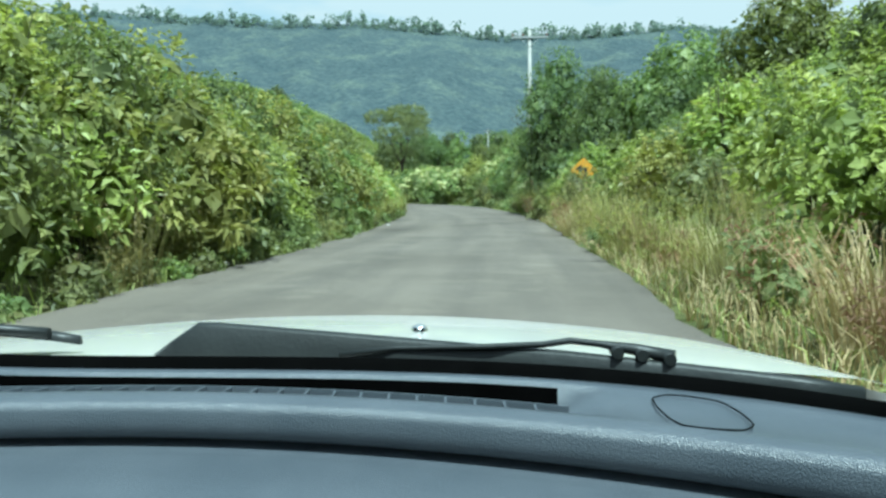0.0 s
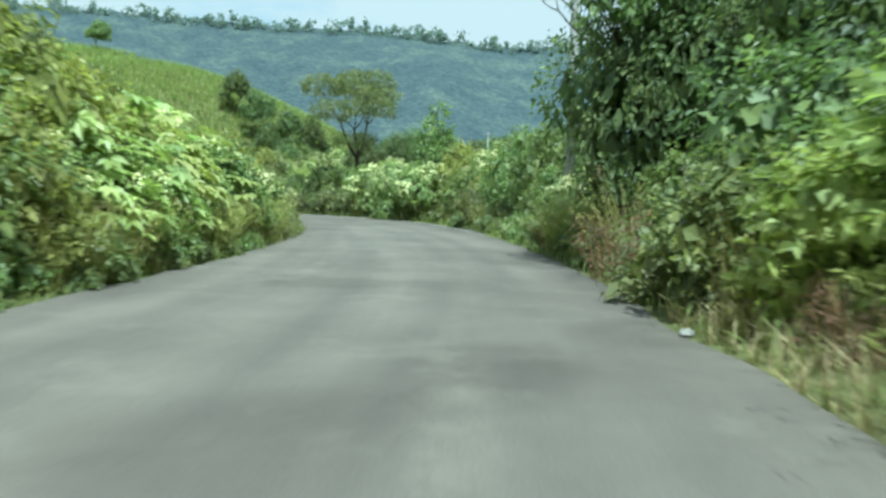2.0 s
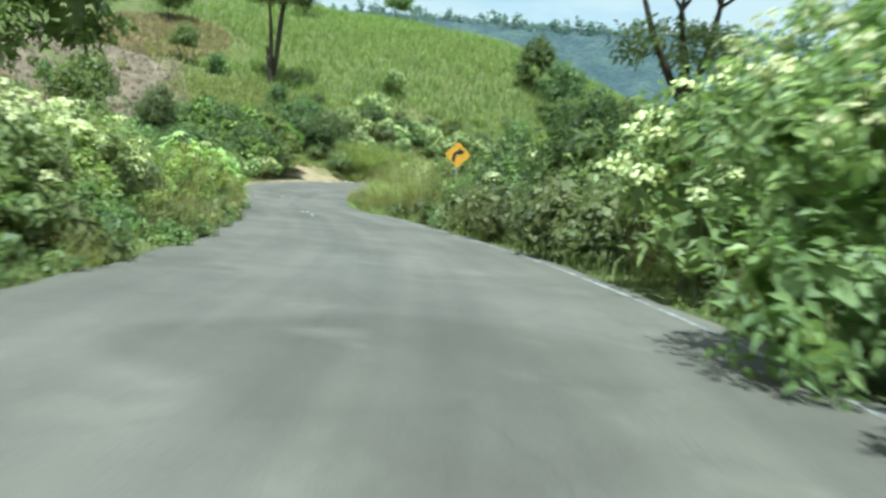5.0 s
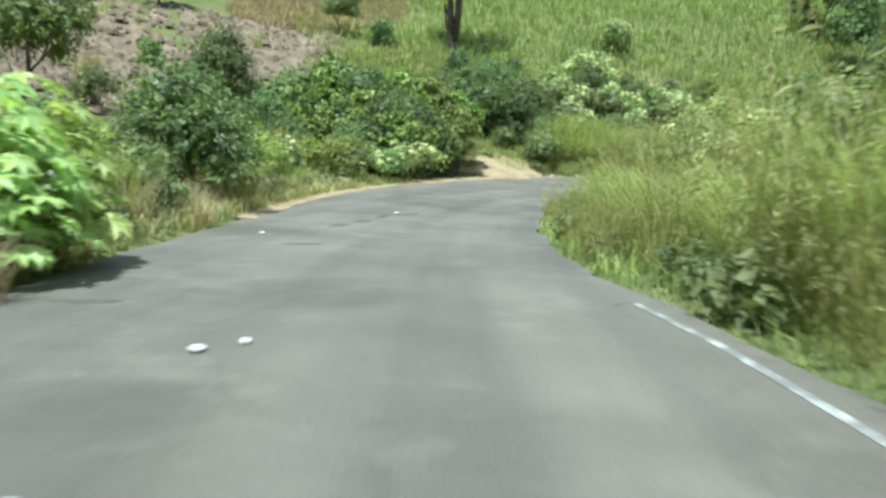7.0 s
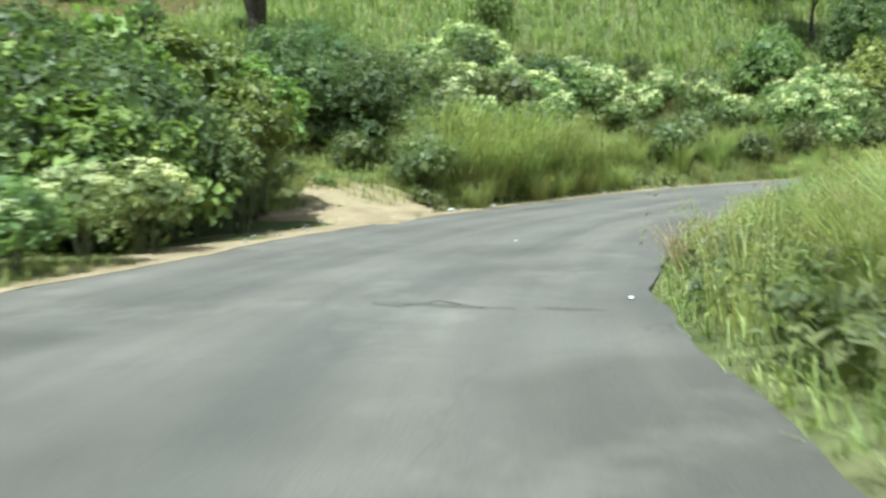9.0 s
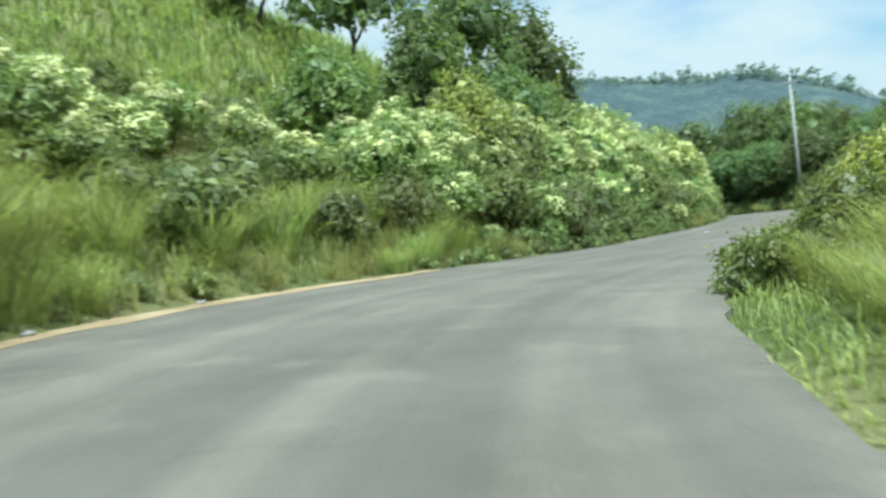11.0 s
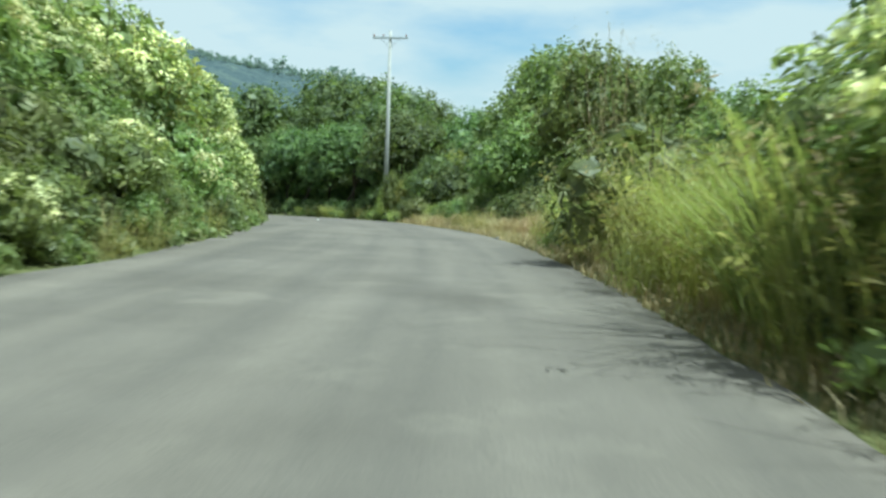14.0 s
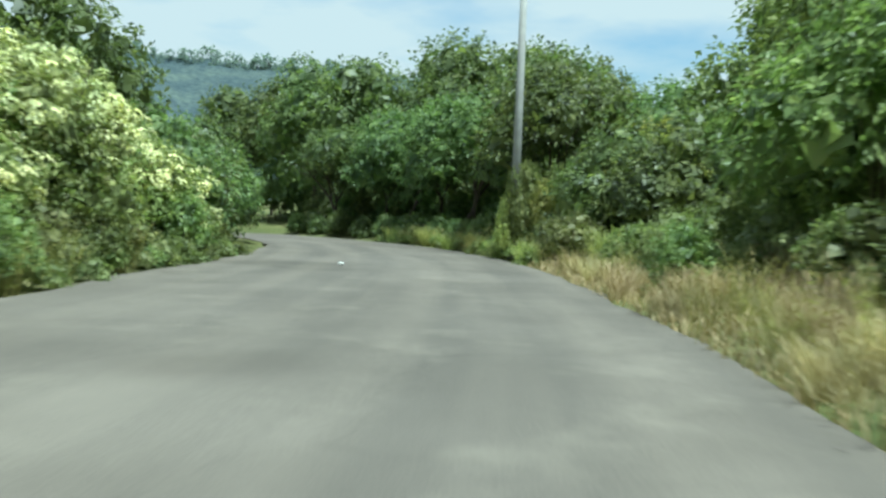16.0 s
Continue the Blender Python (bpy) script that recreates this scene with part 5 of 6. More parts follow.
# feathery weeds that lean over the edge
hedge(1, 181, 191, 1.0, 0.9, [("scrub", 4), ("grass", 2)], 1.15, 1.5, 0.15)
# the highest growth of the last stretch
hedge(-1, 199, 215, 3.6, 2.4, [("tall_flower", 2), ("tall_bright", 1)], 1.18, 1.34, 0.3)
plant("tree", 9.0, 189.5, 1.02, None, 0.85)
plant("tree", 11.6, 187.6, 0.95, None, 0.85)
# open-crowned tree beside the road, and the one on the slope
rnd.seed(5)
OPEN = plant_tree("tree", "open umbrella-crowned tree with slender forked limbs", LEAF_OLIVE, 12.2, 3.4, 0.26, 5.0, 3.2, 0, 24, 7, 0.36, 0.19, 0.07, 3, 0.5, open_crown=True, core=0)
OPEN.matrix_basis = pose(-4.8, 93.5, float(land(-4.8, 93.5)[0]), 0, 0, 40) @ Matrix.Scale(1.2, 4)
SLOPE = plant_tree("tree", "tree with a bare dark forked trunk standing on the grassy slope", LEAF_OLIVE, 15.0, 2.2, 0.62, 4.4, 6.0, 12, 6, 7, 0.4, 0.28, 0.13, 2, 0.16)
bm = bmesh.new()
for dx, dy, r0 in ((0.55, 0.1, 0.34), (-0.6, -0.1, 0.30), (0.05, 0.5, 0.26)):
    tube(bm, [(dx * 0.2, dy * 0.2, 1.2), (dx * 0.7, dy * 0.7, 4.0), (dx * 1.2, dy * 1.2, 7.5), (dx * 2.2, dy * 2.2, 11.5)], [r0, r0 * 0.85, r0 * 0.7, r0 * 0.35], 8)
tagged(part("limb", bm, BARK, SLOPE), kind="stuff")
SLOPE.matrix_basis = pose(-62.0, 156.6, float(land(-62.0, 156.6)[0]), 0, 0, 0)

# ---- signs, poles ----
def road_sign(x, y, z_mid, face, arrow, r=0.53):
    e = new("road_sign")
    gz = float(land(x, y)[0])
    e.matrix_basis = pose(x, y, gz, 0, 0, face)
    h = z_mid - gz
    bm = bmesh.new()
    box(bm, -0.03, 0.03, 0.012, 0.05, -0.3, h + 0.45, 0.006)
    part("post", bm, STEEL, e, "galvanised steel post")
    bm = bmesh.new()
    th = 0.004
    ring = []
    for k in range(4):
        a = math.pi / 2 * k
        for da in (-0.10, 0, 0.10):
            q = r * (1.0 if da == 0 else 0.945)
            ring.append((q * math.sin(a + da), q * math.cos(a + da)))
    top = [bm.verts.new((px, -th, h + pz)) for px, pz in ring]
    bot = [bm.verts.new((px, th, h + pz)) for px, pz in ring]
    bm.faces.new(top)
    bm.faces.new(bot[::-1])
    for i in range(12):
        bm.faces.new((top[i], bot[i], bot[(i + 1) % 12], top[(i + 1) % 12]))
    plate = part("plate", bm, SIGN_YELLOW, e, "yellow diamond warning plate")
    bm = bmesh.new()

    def flat(pts):
        f = [bm.verts.new((px, -0.009, h + pz)) for px, pz in pts]
        b = [bm.verts.new((px, -0.004, h + pz)) for px, pz in pts]
        bm.faces.new(f)
        for i in range(len(pts)):
            bm.faces.new((f[i], b[i], b[(i + 1) % len(pts)], f[(i + 1) % len(pts)]))
    if arrow:
        flat([(-0.19, -0.25), (-0.08, -0.27), (-0.08, -0.08), (-0.045, 0.0), (0.03, 0.045), (0.03, 0.17), (-0.09, 0.115), (-0.17, 0.03), (-0.20, -0.08)])
        flat([(0.03, -0.03), (0.27, 0.12), (0.03, 0.25)])
    else:
        flat([(0.03, -0.26), (0.15, -0.26), (0.16, 0.13), (-0.10, 0.13), (-0.10, 0.015), (0.03, 0.015)])
        flat([(-0.08, -0.11), (-0.08, 0.25), (-0.30, 0.08)])
    part("symbol", bm, SIGN_BLACK, plate, "black curve arrow" if arrow else "black left-turn arrow")
    return tagged(e, "yellow diamond warning sign with a black right-curve arrow" if arrow else "yellow diamond warning sign with a black left-turn arrow among the bushes", "road sign")


road_sign(-13.2, 98.5, -0.08, 26.0, True, 0.47)
road_sign(5.75, 34.2, 1.05, -4.0, False)


def utility_pole(x, y, top, turn):
    e = new("utility_pole")
    gz = float(land(x, y)[0])
    e.matrix_basis = pose(x, y, gz, 0, 0, turn)
    h = top - gz
    bm = bmesh.new()
    tube(bm, [(0, 0, -0.5), (0, 0, h * 0.5), (0, 0, h)], [0.17, 0.14, 0.10], 14)
    part("pole", bm, CONCRETE, e)
    bm = bmesh.new()
    box(bm, -1.2, 1.2, -0.16, -0.07, h - 0.55, h - 0.43, 0.01)
    part("crossarm", bm, STEEL, e, "steel crossarm")
    for q in (-1.1, -0.45, 1.1):
        bm = bmesh.new()
        tube(bm, [(q, -0.115, h - 0.43), (q, -0.115, h - 0.36), (q, -0.115, h - 0.30), (q, -0.115, h - 0.24)], [0.03, 0.06, 0.045, 0.03], 10)
        part("insulator", bm, PORCELAIN, e, "brown porcelain insulator")
    for q in (-0.7, 0.7):
        bm = bmesh.new()
        tube(bm, [(q, -0.1, h - 0.5), (0.0, -0.1, h - 1.1)], [0.015, 0.015], 6)
        part("brace", bm, STEEL, e)
    return tagged(e, "tall grey concrete utility pole with a steel crossarm", "utility pole")


utility_pole(5.65, 54.7, 10.1, -5)
utility_pole(11.2, 210.9, 10.9, -40)

# a tall dead stalk among the weeds, as a tapered brown stick
def stake(x, y, h):
    bm = bmesh.new()
    tube(bm, [(0, 0, -0.2), (0.02, 0.01, h * 0.4), (-0.015, 0.0, h * 0.75), (0.0, 0.01, h)], [0.035, 0.03, 0.028, 0.018], 7)
    me = bpy.data.meshes.new("dead_stalk")
    bm.to_mesh(me)
    bm.free()
    me.materials.append(BARK)
    ob = new("dead_stalk", me)
    ob.matrix_basis = pose(x, y, float(land(x, y)[0]), 3, -2, 20)
    return tagged(ob, "thin brown dead stalk standing among the weeds", "stake")


stake(-8.3, 171.9, 2.35)

# ---- loose stones and litter on the verge ----
def stone(x, y, size, mat, name, label, cat):
    bm = bmesh.new()
    bmesh.ops.create_icosphere(bm, subdivisions=2, radius=size)
    for v in bm.verts:
        v.co *= 1 + 0.35 * noise.noise(v.co * (1.6 / size) + Vector((x, y, 0)))
        v.co.z *= 0.6 if mat is STONE else 0.35
    me = bpy.data.meshes.new(name)
    bm.to_mesh(me)
    bm.free()
    me.materials.append(mat)
    ob = new(name, me)
    k, s, off = locate(x, y)
    z = max(float(road_z(k, s, off)[0]) if -prof(LEFT, s)[0] - 0.5 < off[0] < prof(RIGHT, s)[0] + 0.4 else -99, float(land(x, y)[0]))
    ob.matrix_basis = pose(x, y, z + size * 0.35, 0, 0, rnd.uniform(0, 360))
    return tagged(ob, label, cat)


for x, y, q in [(-29.4, 104.0, 0.16), (-1.9, 183.2, 0.08), (-3.0, 53.8, 0.1), (-3.9, 14.5, 0.09), (-3.6, 21.5, 0.09), (3.9, 24.5, 0.1), (4.3, 38.0, 0.08)]:
    stone(x, y, q, STONE, "stone", "pale stone lying at the edge of the road", "stone")
for s, o, q in [(147.5, -0.5, 0.14), (148.6, -0.4, 0.1), (149.6, -0.6, 0.12), (151.5, -0.35, 0.11), (153.0, -0.5, 0.12), (155.0, -0.4, 0.1), (158.0, -0.3, 0.09), (145.0, -0.4, 0.1)]:
    x, y, z = spot(s, -float(prof(LEFT, s)) + o)
    stone(x, y, q, LITTER if q > 0.115 else STONE, "litter" if q > 0.115 else "stone", "white scrap of litter on the dirt shoulder" if q > 0.115 else "pale stone lying at the edge of the road", "litter" if q > 0.115 else "stone")

for i in range(18):
    s = 138.5 + 0.55 * i
    x, y, z = spot(s, -float(prof(LEFT, s)) - rnd.uniform(0.2, 0.5 + 1.3 * math.exp(-((s - 143) / 2.5) ** 2)))
    stone(x, y, rnd.uniform(0.035, 0.075), STONE, "stone", "small pale stone on the dirt shoulder", "stone")

for x, y, q in [(-2.4, 35.1, 0.07), (-3.2, 33.7, 0.09), (4.25, 31.6, 0.06), (-6.0, 73.1, 0.06), (-19.0, 97.4, 0.06), (-19.0, 97.8, 0.05), (-17.3, 95.4, 0.05), (-28.95, 110.85, 0.07), (-26.1, 103.9, 0.06),
                (-18.4, 169.0, 0.08), (3.0, 204.9, 0.09), (-34.9, 130.3, 0.045), (-30.9, 123.7, 0.04)]:
    stone(x, y, q, LITTER, "litter", "small white scrap of litter lying on the road", "litter")


# ---- cracks and broken spots in the asphalt ----
def crack(pts, wide):
    pts = [Vector((x, y, 0)) for x, y in pts]
    line = []
    for a, b in zip(pts, pts[1:]):
        n = max(2, int((b - a).length / 0.06))
        line += [a.lerp(b, i / n) for i in range(n)]
    line.append(pts[-1])
    bm = bmesh.new()
    rows = []
    for i, q in enumerate(line):
        d = (line[min(i + 1, len(line) - 1)] - line[max(i - 1, 0)]).normalized()
        side = Vector((-d.y, d.x, 0))
        u = i / (len(line) - 1)
        w = wide * (0.25 + 0.75 * math.sin(math.pi * min(1, max(0, u))) ** 0.5) * (0.6 + 0.8 * abs(noise.noise(q * 7.0)))
        q = q + side * 0.5 * wide * noise.noise(q * 4.0 + Vector((3, 1, 0)))
        row = []
        for k in (-0.5, 0, 0.5):
            c = q + side * w * k
            kk, s, off = locate(c.x, c.y)
            row.append(bm.verts.new((c.x, c.y, float(road_z(kk, s, off)[0]) + (0.007 if k else 0.004))))
        rows.append(row)
    for a, b in zip(rows, rows[1:]):
        for j in (0, 1):
            bm.faces.new((a[j], a[j + 1], b[j + 1], b[j]))
    return part("crack", bm, TAR, ROAD, "dark broken crack in the asphalt")


def scab(x, y, rx, ry, turn):
    """A worn-through spot with a ragged rim."""
    bm = bmesh.new()
    a0 = radians(turn)
    rows = []
    for q in (0.35, 0.8, 1.0):
        row = []
        for i in range(22):
            a = 2 * math.pi * i / 22
            k = q * (1 + 0.45 * noise.noise((math.cos(a) * 1.7 + x, math.sin(a) * 1.7 + y, q)))
            px, py = k * rx * math.cos(a), k * ry * math.sin(a)
            px, py = x + px * math.cos(a0) - py * math.sin(a0), y + px * math.sin(a0) + py * math.cos(a0)
            kk, s, off = locate(px, py)
            row.append(bm.verts.new((px, py, float(road_z(kk, s, off)[0]) + (0.006 if q < 1 else 0.002))))
        rows.append(row)
    for r0, r1 in zip(rows, rows[1:]):
        for i in range(22):
            bm.faces.new((r0[i], r0[(i + 1) % 22], r1[(i + 1) % 22], r1[i]))
    bm.faces.new(rows[0])
    return part("worn_spot", bm, TAR, ROAD, "dark worn-through spot in the asphalt")


crack([(-33.4, 122.5), (-33.0, 122.4), (-32.8, 122.9), (-32.2, 122.6), (-31.8, 122.65)], 0.035)
crack([(-28.1, 109.1), (-28.6, 109.9), (-28.8, 110.4)], 0.05)
crack([(-27.25, 106.4), (-27.1, 106.7), (-27.15, 107.0)], 0.06)
for x, y, rx, ry, turn in [(-28.75, 111.2, 0.5, 0.14, 100), (-28.3, 109.6, 0.55, 0.12, 120), (-27.5, 108.0, 0.5, 0.15, 115), (-26.9, 106.7, 0.4, 0.11, 110), (-21.4, 98.0, 0.3, 0.12, 55), (-24.4, 103.3, 0.35, 0.12, 60),
                          (-32.6, 122.6, 0.5, 0.10, 0), (-31.3, 122.8, 0.35, 0.09, 5)]:
    scab(x, y, rx, ry, turn)

# ---- what nobody could count: verge grass, slope grass, crops, far trees ----
def scatter_grass(name, label, mat, n, h, w, lean, place):
    xy = place(n)
    z = land(xy[:, 0], xy[:, 1])
    v, f = blades(np.c_[xy, z - 0.04], h, w, lean, short=True)
    ob = new(name, mesh_of(name, v, f, mat))
    return tagged(ob, label, "grass", kind="stuff")


def along(side, s0, s1, a, b):
    def place(n):
        s = rnd.uniform(s0, s1, n)
        k = np.clip(((s - SS[0]) / 0.5).astype(int), 0, len(SS) - 1)
        e = prof(LEFT, s) if side < 0 else prof(RIGHT, s) + prof(R_MORE, s)
        o = side * (e + a + (b - a) * rnd.uniform(0, 1, n) ** 1.3)
        return np.c_[AX[k, 0] + TAN[k, 1] * o, AX[k, 1] - TAN[k, 0] * o]
    return place


def patch_at(x, y, rx, ry, turn=0.0):
    def place(n):
        q = rnd.uniform(-1, 1, (n * 2, 2))
        q = q[(q ** 2).sum(1) < 1][:n]
        a = radians(turn)
        u, v = q[:, 0] * rx, q[:, 1] * ry
        p = np.c_[x + u * math.cos(a) - v * math.sin(a), y + u * math.sin(a) + v * math.cos(a)]
        k, s, off = locate(p[:, 0], p[:, 1])
        return p[off < -prof(LEFT, s) - 9]
    return place


scatter_grass("verge_grass", "short green grass and weeds along the verge", GRASS_GREEN, 6000, 0.4, 0.02, 0.9, along(-1, 2, 100, 0.1, 2.0))
scatter_grass("verge_grass", "short green grass and weeds along the verge", GRASS_GREEN, 9000, 0.42, 0.02, 0.9, along(1, 4, 165, 0.1, 2.0))
scatter_grass("verge_grass", "dry straw-coloured grass along the verge", GRASS_STRAW, 6000, 0.45, 0.016, 0.9, along(1, 4, 40, 0.1, 1.6))
scatter_grass("verge_grass", "dry straw-coloured grass along the verge", GRASS_STRAW, 12000, 0.4, 0.018, 0.9, along(1, 176, 228, -0.05, 2.8))
scatter_grass("verge_grass", "short green grass and weeds along the verge", GRASS_GREEN, 6000, 0.75, 0.025, 0.8, along(-1, 147, 174, 0.6, 4.0))
scatter_grass("verge_grass", "dry straw-coloured grass along the verge", GRASS_STRAW, 6000, 0.5, 0.018, 0.8, along(-1, 94, 130, 0.15, 2.5))
scatter_grass("verge_grass", "short green grass and weeds along the verge", GRASS_GREEN, 7000, 0.34, 0.018, 0.9, along(-1, 100, 136, 0.15, 2.2))
scatter_grass("slope_grass", "long green grass covering the hillside", GRASS_GREEN, 15000, 1.1, 0.1, 0.7, patch_at(-52, 168, 34, 26))
scatter_grass("slope_grass", "long green grass covering the hillside", GRASS_GREEN, 16000, 0.85, 0.035, 0.8, along(-1, 146, 190, 1.5, 19.0))
scatter_grass("verge_grass", "short green grass and weeds along the verge", GRASS_GREEN, 7000, 0.24, 0.017, 0.9, along(1, 92, 165, 0.0, 1.5))
scatter_grass("slope_grass", "yellow dry grass on the hillside", GRASS_STRAW, 12000, 1.0, 0.07, 0.6, patch_at(-81, 158, 8, 12, 10))
scatter_grass("slope_grass", "long green grass covering the hillside", GRASS_GREEN, 9000, 0.8, 0.06, 0.6, patch_at(-58, 146, 9, 9, 30))
scatter_grass("slope_grass", "long green grass covering the hillside", GRASS_GREEN, 8000, 0.9, 0.09, 0.6, patch_at(-98, 126, 18, 26, 30))
scatter_grass("slope_grass", "long green grass covering the hillside", GRASS_GREEN, 12000, 1.0, 0.12, 0.6, patch_at(-45, 225, 40, 40))


def disc_at(x, y, r):
    def place(n):
        q, a = r * np.sqrt(rnd.uniform(0.25, 1, n)), rnd.uniform(0, 6.283, n)
        return np.c_[x + q * np.cos(a), y + q * np.sin(a)]
    return place


scatter_grass("verge_grass", "short green grass and weeds along the verge", GRASS_GREEN, 2600, 0.3, 0.016, 0.9, disc_at(-45.4, 138.2, 3.4))
scatter_grass("verge_grass", "dry straw-coloured grass along the verge", GRASS_STRAW, 1800, 0.26, 0.014, 0.9, disc_at(-43.4, 137.6, 3.0))
scatter_grass("verge_grass", "short green grass on the edge of the dirt track", GRASS_GREEN, 1500, 0.45, 0.016, 0.9, disc_at(-45.1, 135.2, 1.25))
scatter_grass("verge_grass", "short green grass on the edge of the dirt track", GRASS_GREEN, 1300, 0.5, 0.016, 0.9, disc_at(-45.6, 138.4, 1.3))


def twig(x, y, length, turn):
    bm = bmesh.new()
    n = 5
    pts = [(length * (i / n - 0.5), 0.05 * length * math.sin(i * 1.9), 0.012 + 0.01 * (i % 2)) for i in range(n + 1)]
    tube(bm, pts, [0.009, 0.009, 0.008, 0.007, 0.005, 0.003], 5)
    me = bpy.data.meshes.new("twig")
    bm.to_mesh(me)
    bm.free()
    me.materials.append(GRASS_STRAW)
    ob = new("twig", me)
    k, s, off = locate(x, y)
    ob.matrix_basis = pose(x, y, max(float(land(x, y)[0]), float(road_z(k, s, off)[0]) + 0.01), 0, 0, turn)
    return tagged(ob, "dry fallen twig lying on the dirt shoulder", "twig", "twigs on the dirt shoulder")


for s_ in np.arange(137.5, 153, 0.75):
    o = -float(prof(LEFT, s_)) - rnd.uniform(0.05, 0.9 if s_ > 146 else 2.4)
    x, y, _ = spot(s_, o)
    twig(x, y, rnd.uniform(0.25, 0.8), rnd.uniform(0, 180))


def crop_rows(n_rows, per):
    P = []
    for r in range(n_rows):
        u = np.linspace(0, 1, per) + rnd.normal(0, 0.002, per)
        x = -92 + 80 * u + rnd.normal(0, 0.2, per)
        y = 147 + r * 1.8 + 21 * u + rnd.normal(0, 0.2, per)
        P.append(np.c_[x, y])
    xy = np.concatenate(P)
    k, s, off = locate(xy[:, 0], xy[:, 1])
    return xy[(off < -21 - 4 * np.sin(s * 0.21)) & ((xy[:, 0] + 81) ** 2 + (xy[:, 1] - 158) ** 2 > 150)]


xy = crop_rows(48, 190)
xy = np.repeat(xy, 5, 0) + rnd.normal(0, 0.26, (len(xy) * 5, 2))
v, f = blades(np.c_[xy, land(xy[:, 0], xy[:, 1]) - 0.05], 1.7, 0.095, 0.7, short=True)
tagged(new("crop_rows", mesh_of("crop_rows", v, f, CROP)), "tall green crop growing in rows on the hillside", "crop", kind="stuff")


def draped(name, place_grid, mat, label, cat, lift=0.06):
    (x, y, rx, ry, turn) = place_grid
    n = 28
    a = radians(turn)
    V, F = [], []
    for j in range(n + 1):
        for i in range(n + 1):
            u, w = (i / n * 2 - 1), (j / n * 2 - 1)
            edge = 1 + 0.12 * noise.noise((u * 2, w * 2, 3.3))
            uu, ww = u * rx * edge, w * ry * edge
            px, py = x + uu * math.cos(a) - ww * math.sin(a), y + uu * math.sin(a) + ww * math.cos(a)
            V.append((px, py, 0))
    V = np.array(V, float)
    rim = np.array([0.35 if (i in (0, n) or j in (0, n)) else 0.0 for j in range(n + 1) for i in range(n + 1)])
    furrow = 0.10 * np.sin(V[:, 1] * 5.0 + V[:, 0] * 1.5) if mat is PLOUGHED else 0
    V[:, 2] = land(V[:, 0], V[:, 1]) + lift + 0.1 - rim + furrow
    F = [(j * (n + 1) + i, j * (n + 1) + i + 1, (j + 1) * (n + 1) + i + 1, (j + 1) * (n + 1) + i) for j in range(n) for i in range(n)]
    return tagged(new(name, mesh_of(name, V, F, mat, smooth=True)), label, cat, kind="structure")


draped("ploughed_field", (-65, 126, 25, 13, 133), PLOUGHED, "bare brown ploughed soil on the slope", "field")
def clods(n):
    V, F = [], []
    a = radians(133)
    for i in range(n):
        u, w = rnd.uniform(-0.96, 0.96) * 25, rnd.uniform(-0.96, 0.96) * 13
        x, y = -65 + u * math.cos(a) - w * math.sin(a), 126 + u * math.sin(a) + w * math.cos(a)
        k = rnd.uniform(0.08, 0.3) * (2.0 if i % 12 == 0 else 1.0)
        z = float(land(x, y)[0]) + 0.22
        b = len(V)
        ring = [(x + k * rnd.uniform(0.7, 1.2) * math.cos(t_), y + k * rnd.uniform(0.7, 1.2) * math.sin(t_), z - 0.12) for t_ in (0, 1.26, 2.51, 3.77, 5.03)]
        V += ring + [(px + (x - px) * 0.45, py + (y - py) * 0.45, z + k * rnd.uniform(0.3, 0.7)) for px, py, _ in ring]
        F += [(b + j, b + (j + 1) % 5, b + 5 + (j + 1) % 5, b + 5 + j) for j in range(5)] + [tuple(b + 5 + j for j in range(5))]
    ob = new("soil_clods", mesh_of("soil_clods", V, F, PLOUGHED))
    return tagged(ob, "rough clods and stones strewn over the ploughed soil", "clods", kind="stuff")


clods(2600)
draped("bare_earth", (-50.3, 154.4, 1.5, 1.3, 12), DIRT, "bare dry earth on the bank", "dirt", 0.05)
draped("dirt_track", (-43.0, 136.9, 2.3, 3.2, 16), DIRT, "dry pale dirt pull-in beside the road", "dirt", 0.05)


# leaves of the ridge trees, paled to blue-grey to paint in the haze
HAZED_LEAF = leafy("hazed_far_leaf", (0.2, 0.25, 0.27), (0.24, 0.29, 0.31), (0.29, 0.34, 0.35), 0.8, 0.5)


def far_trees():
    V, F, n = [], [], 0
    for _ in range(1800):
        az = radians(rnd.uniform(-45, 70))
        e = np.interp(math.degrees(az), RIDGE[:, 0], RIDGE[:, 1])
        r = rnd.uniform(1360, 1402)
        h = rnd.uniform(4, 11) if rnd.uniform() < 0.86 else rnd.uniform(13, 24)
        x, y = -10 + r * math.sin(az), 80 + r * math.cos(az)
        u = (r - 420) / 980
        z = 1400 * math.tan(radians(e)) * min(1, 0.10 * u + 0.90 * ((r - 860) / 540) ** 0.9) - 8
        at, way = clumps((0, 0, h * 0.62), (h * 0.34, h * 0.34, h * 0.4), 6, 5, h * 0.2, -0.9)
        v, f = leaves(at + np.array([x, y, z]), way, h * 0.3, h * 0.2)
        V.append(v)
        F.append(f + n)
        n += len(v)
    ob = new("far_trees", mesh_of("far_trees", np.concatenate(V), np.concatenate(F), HAZED_LEAF))
    return tagged(ob, "distant trees standing along the mountain ridge", "trees", kind="stuff")


far_trees()

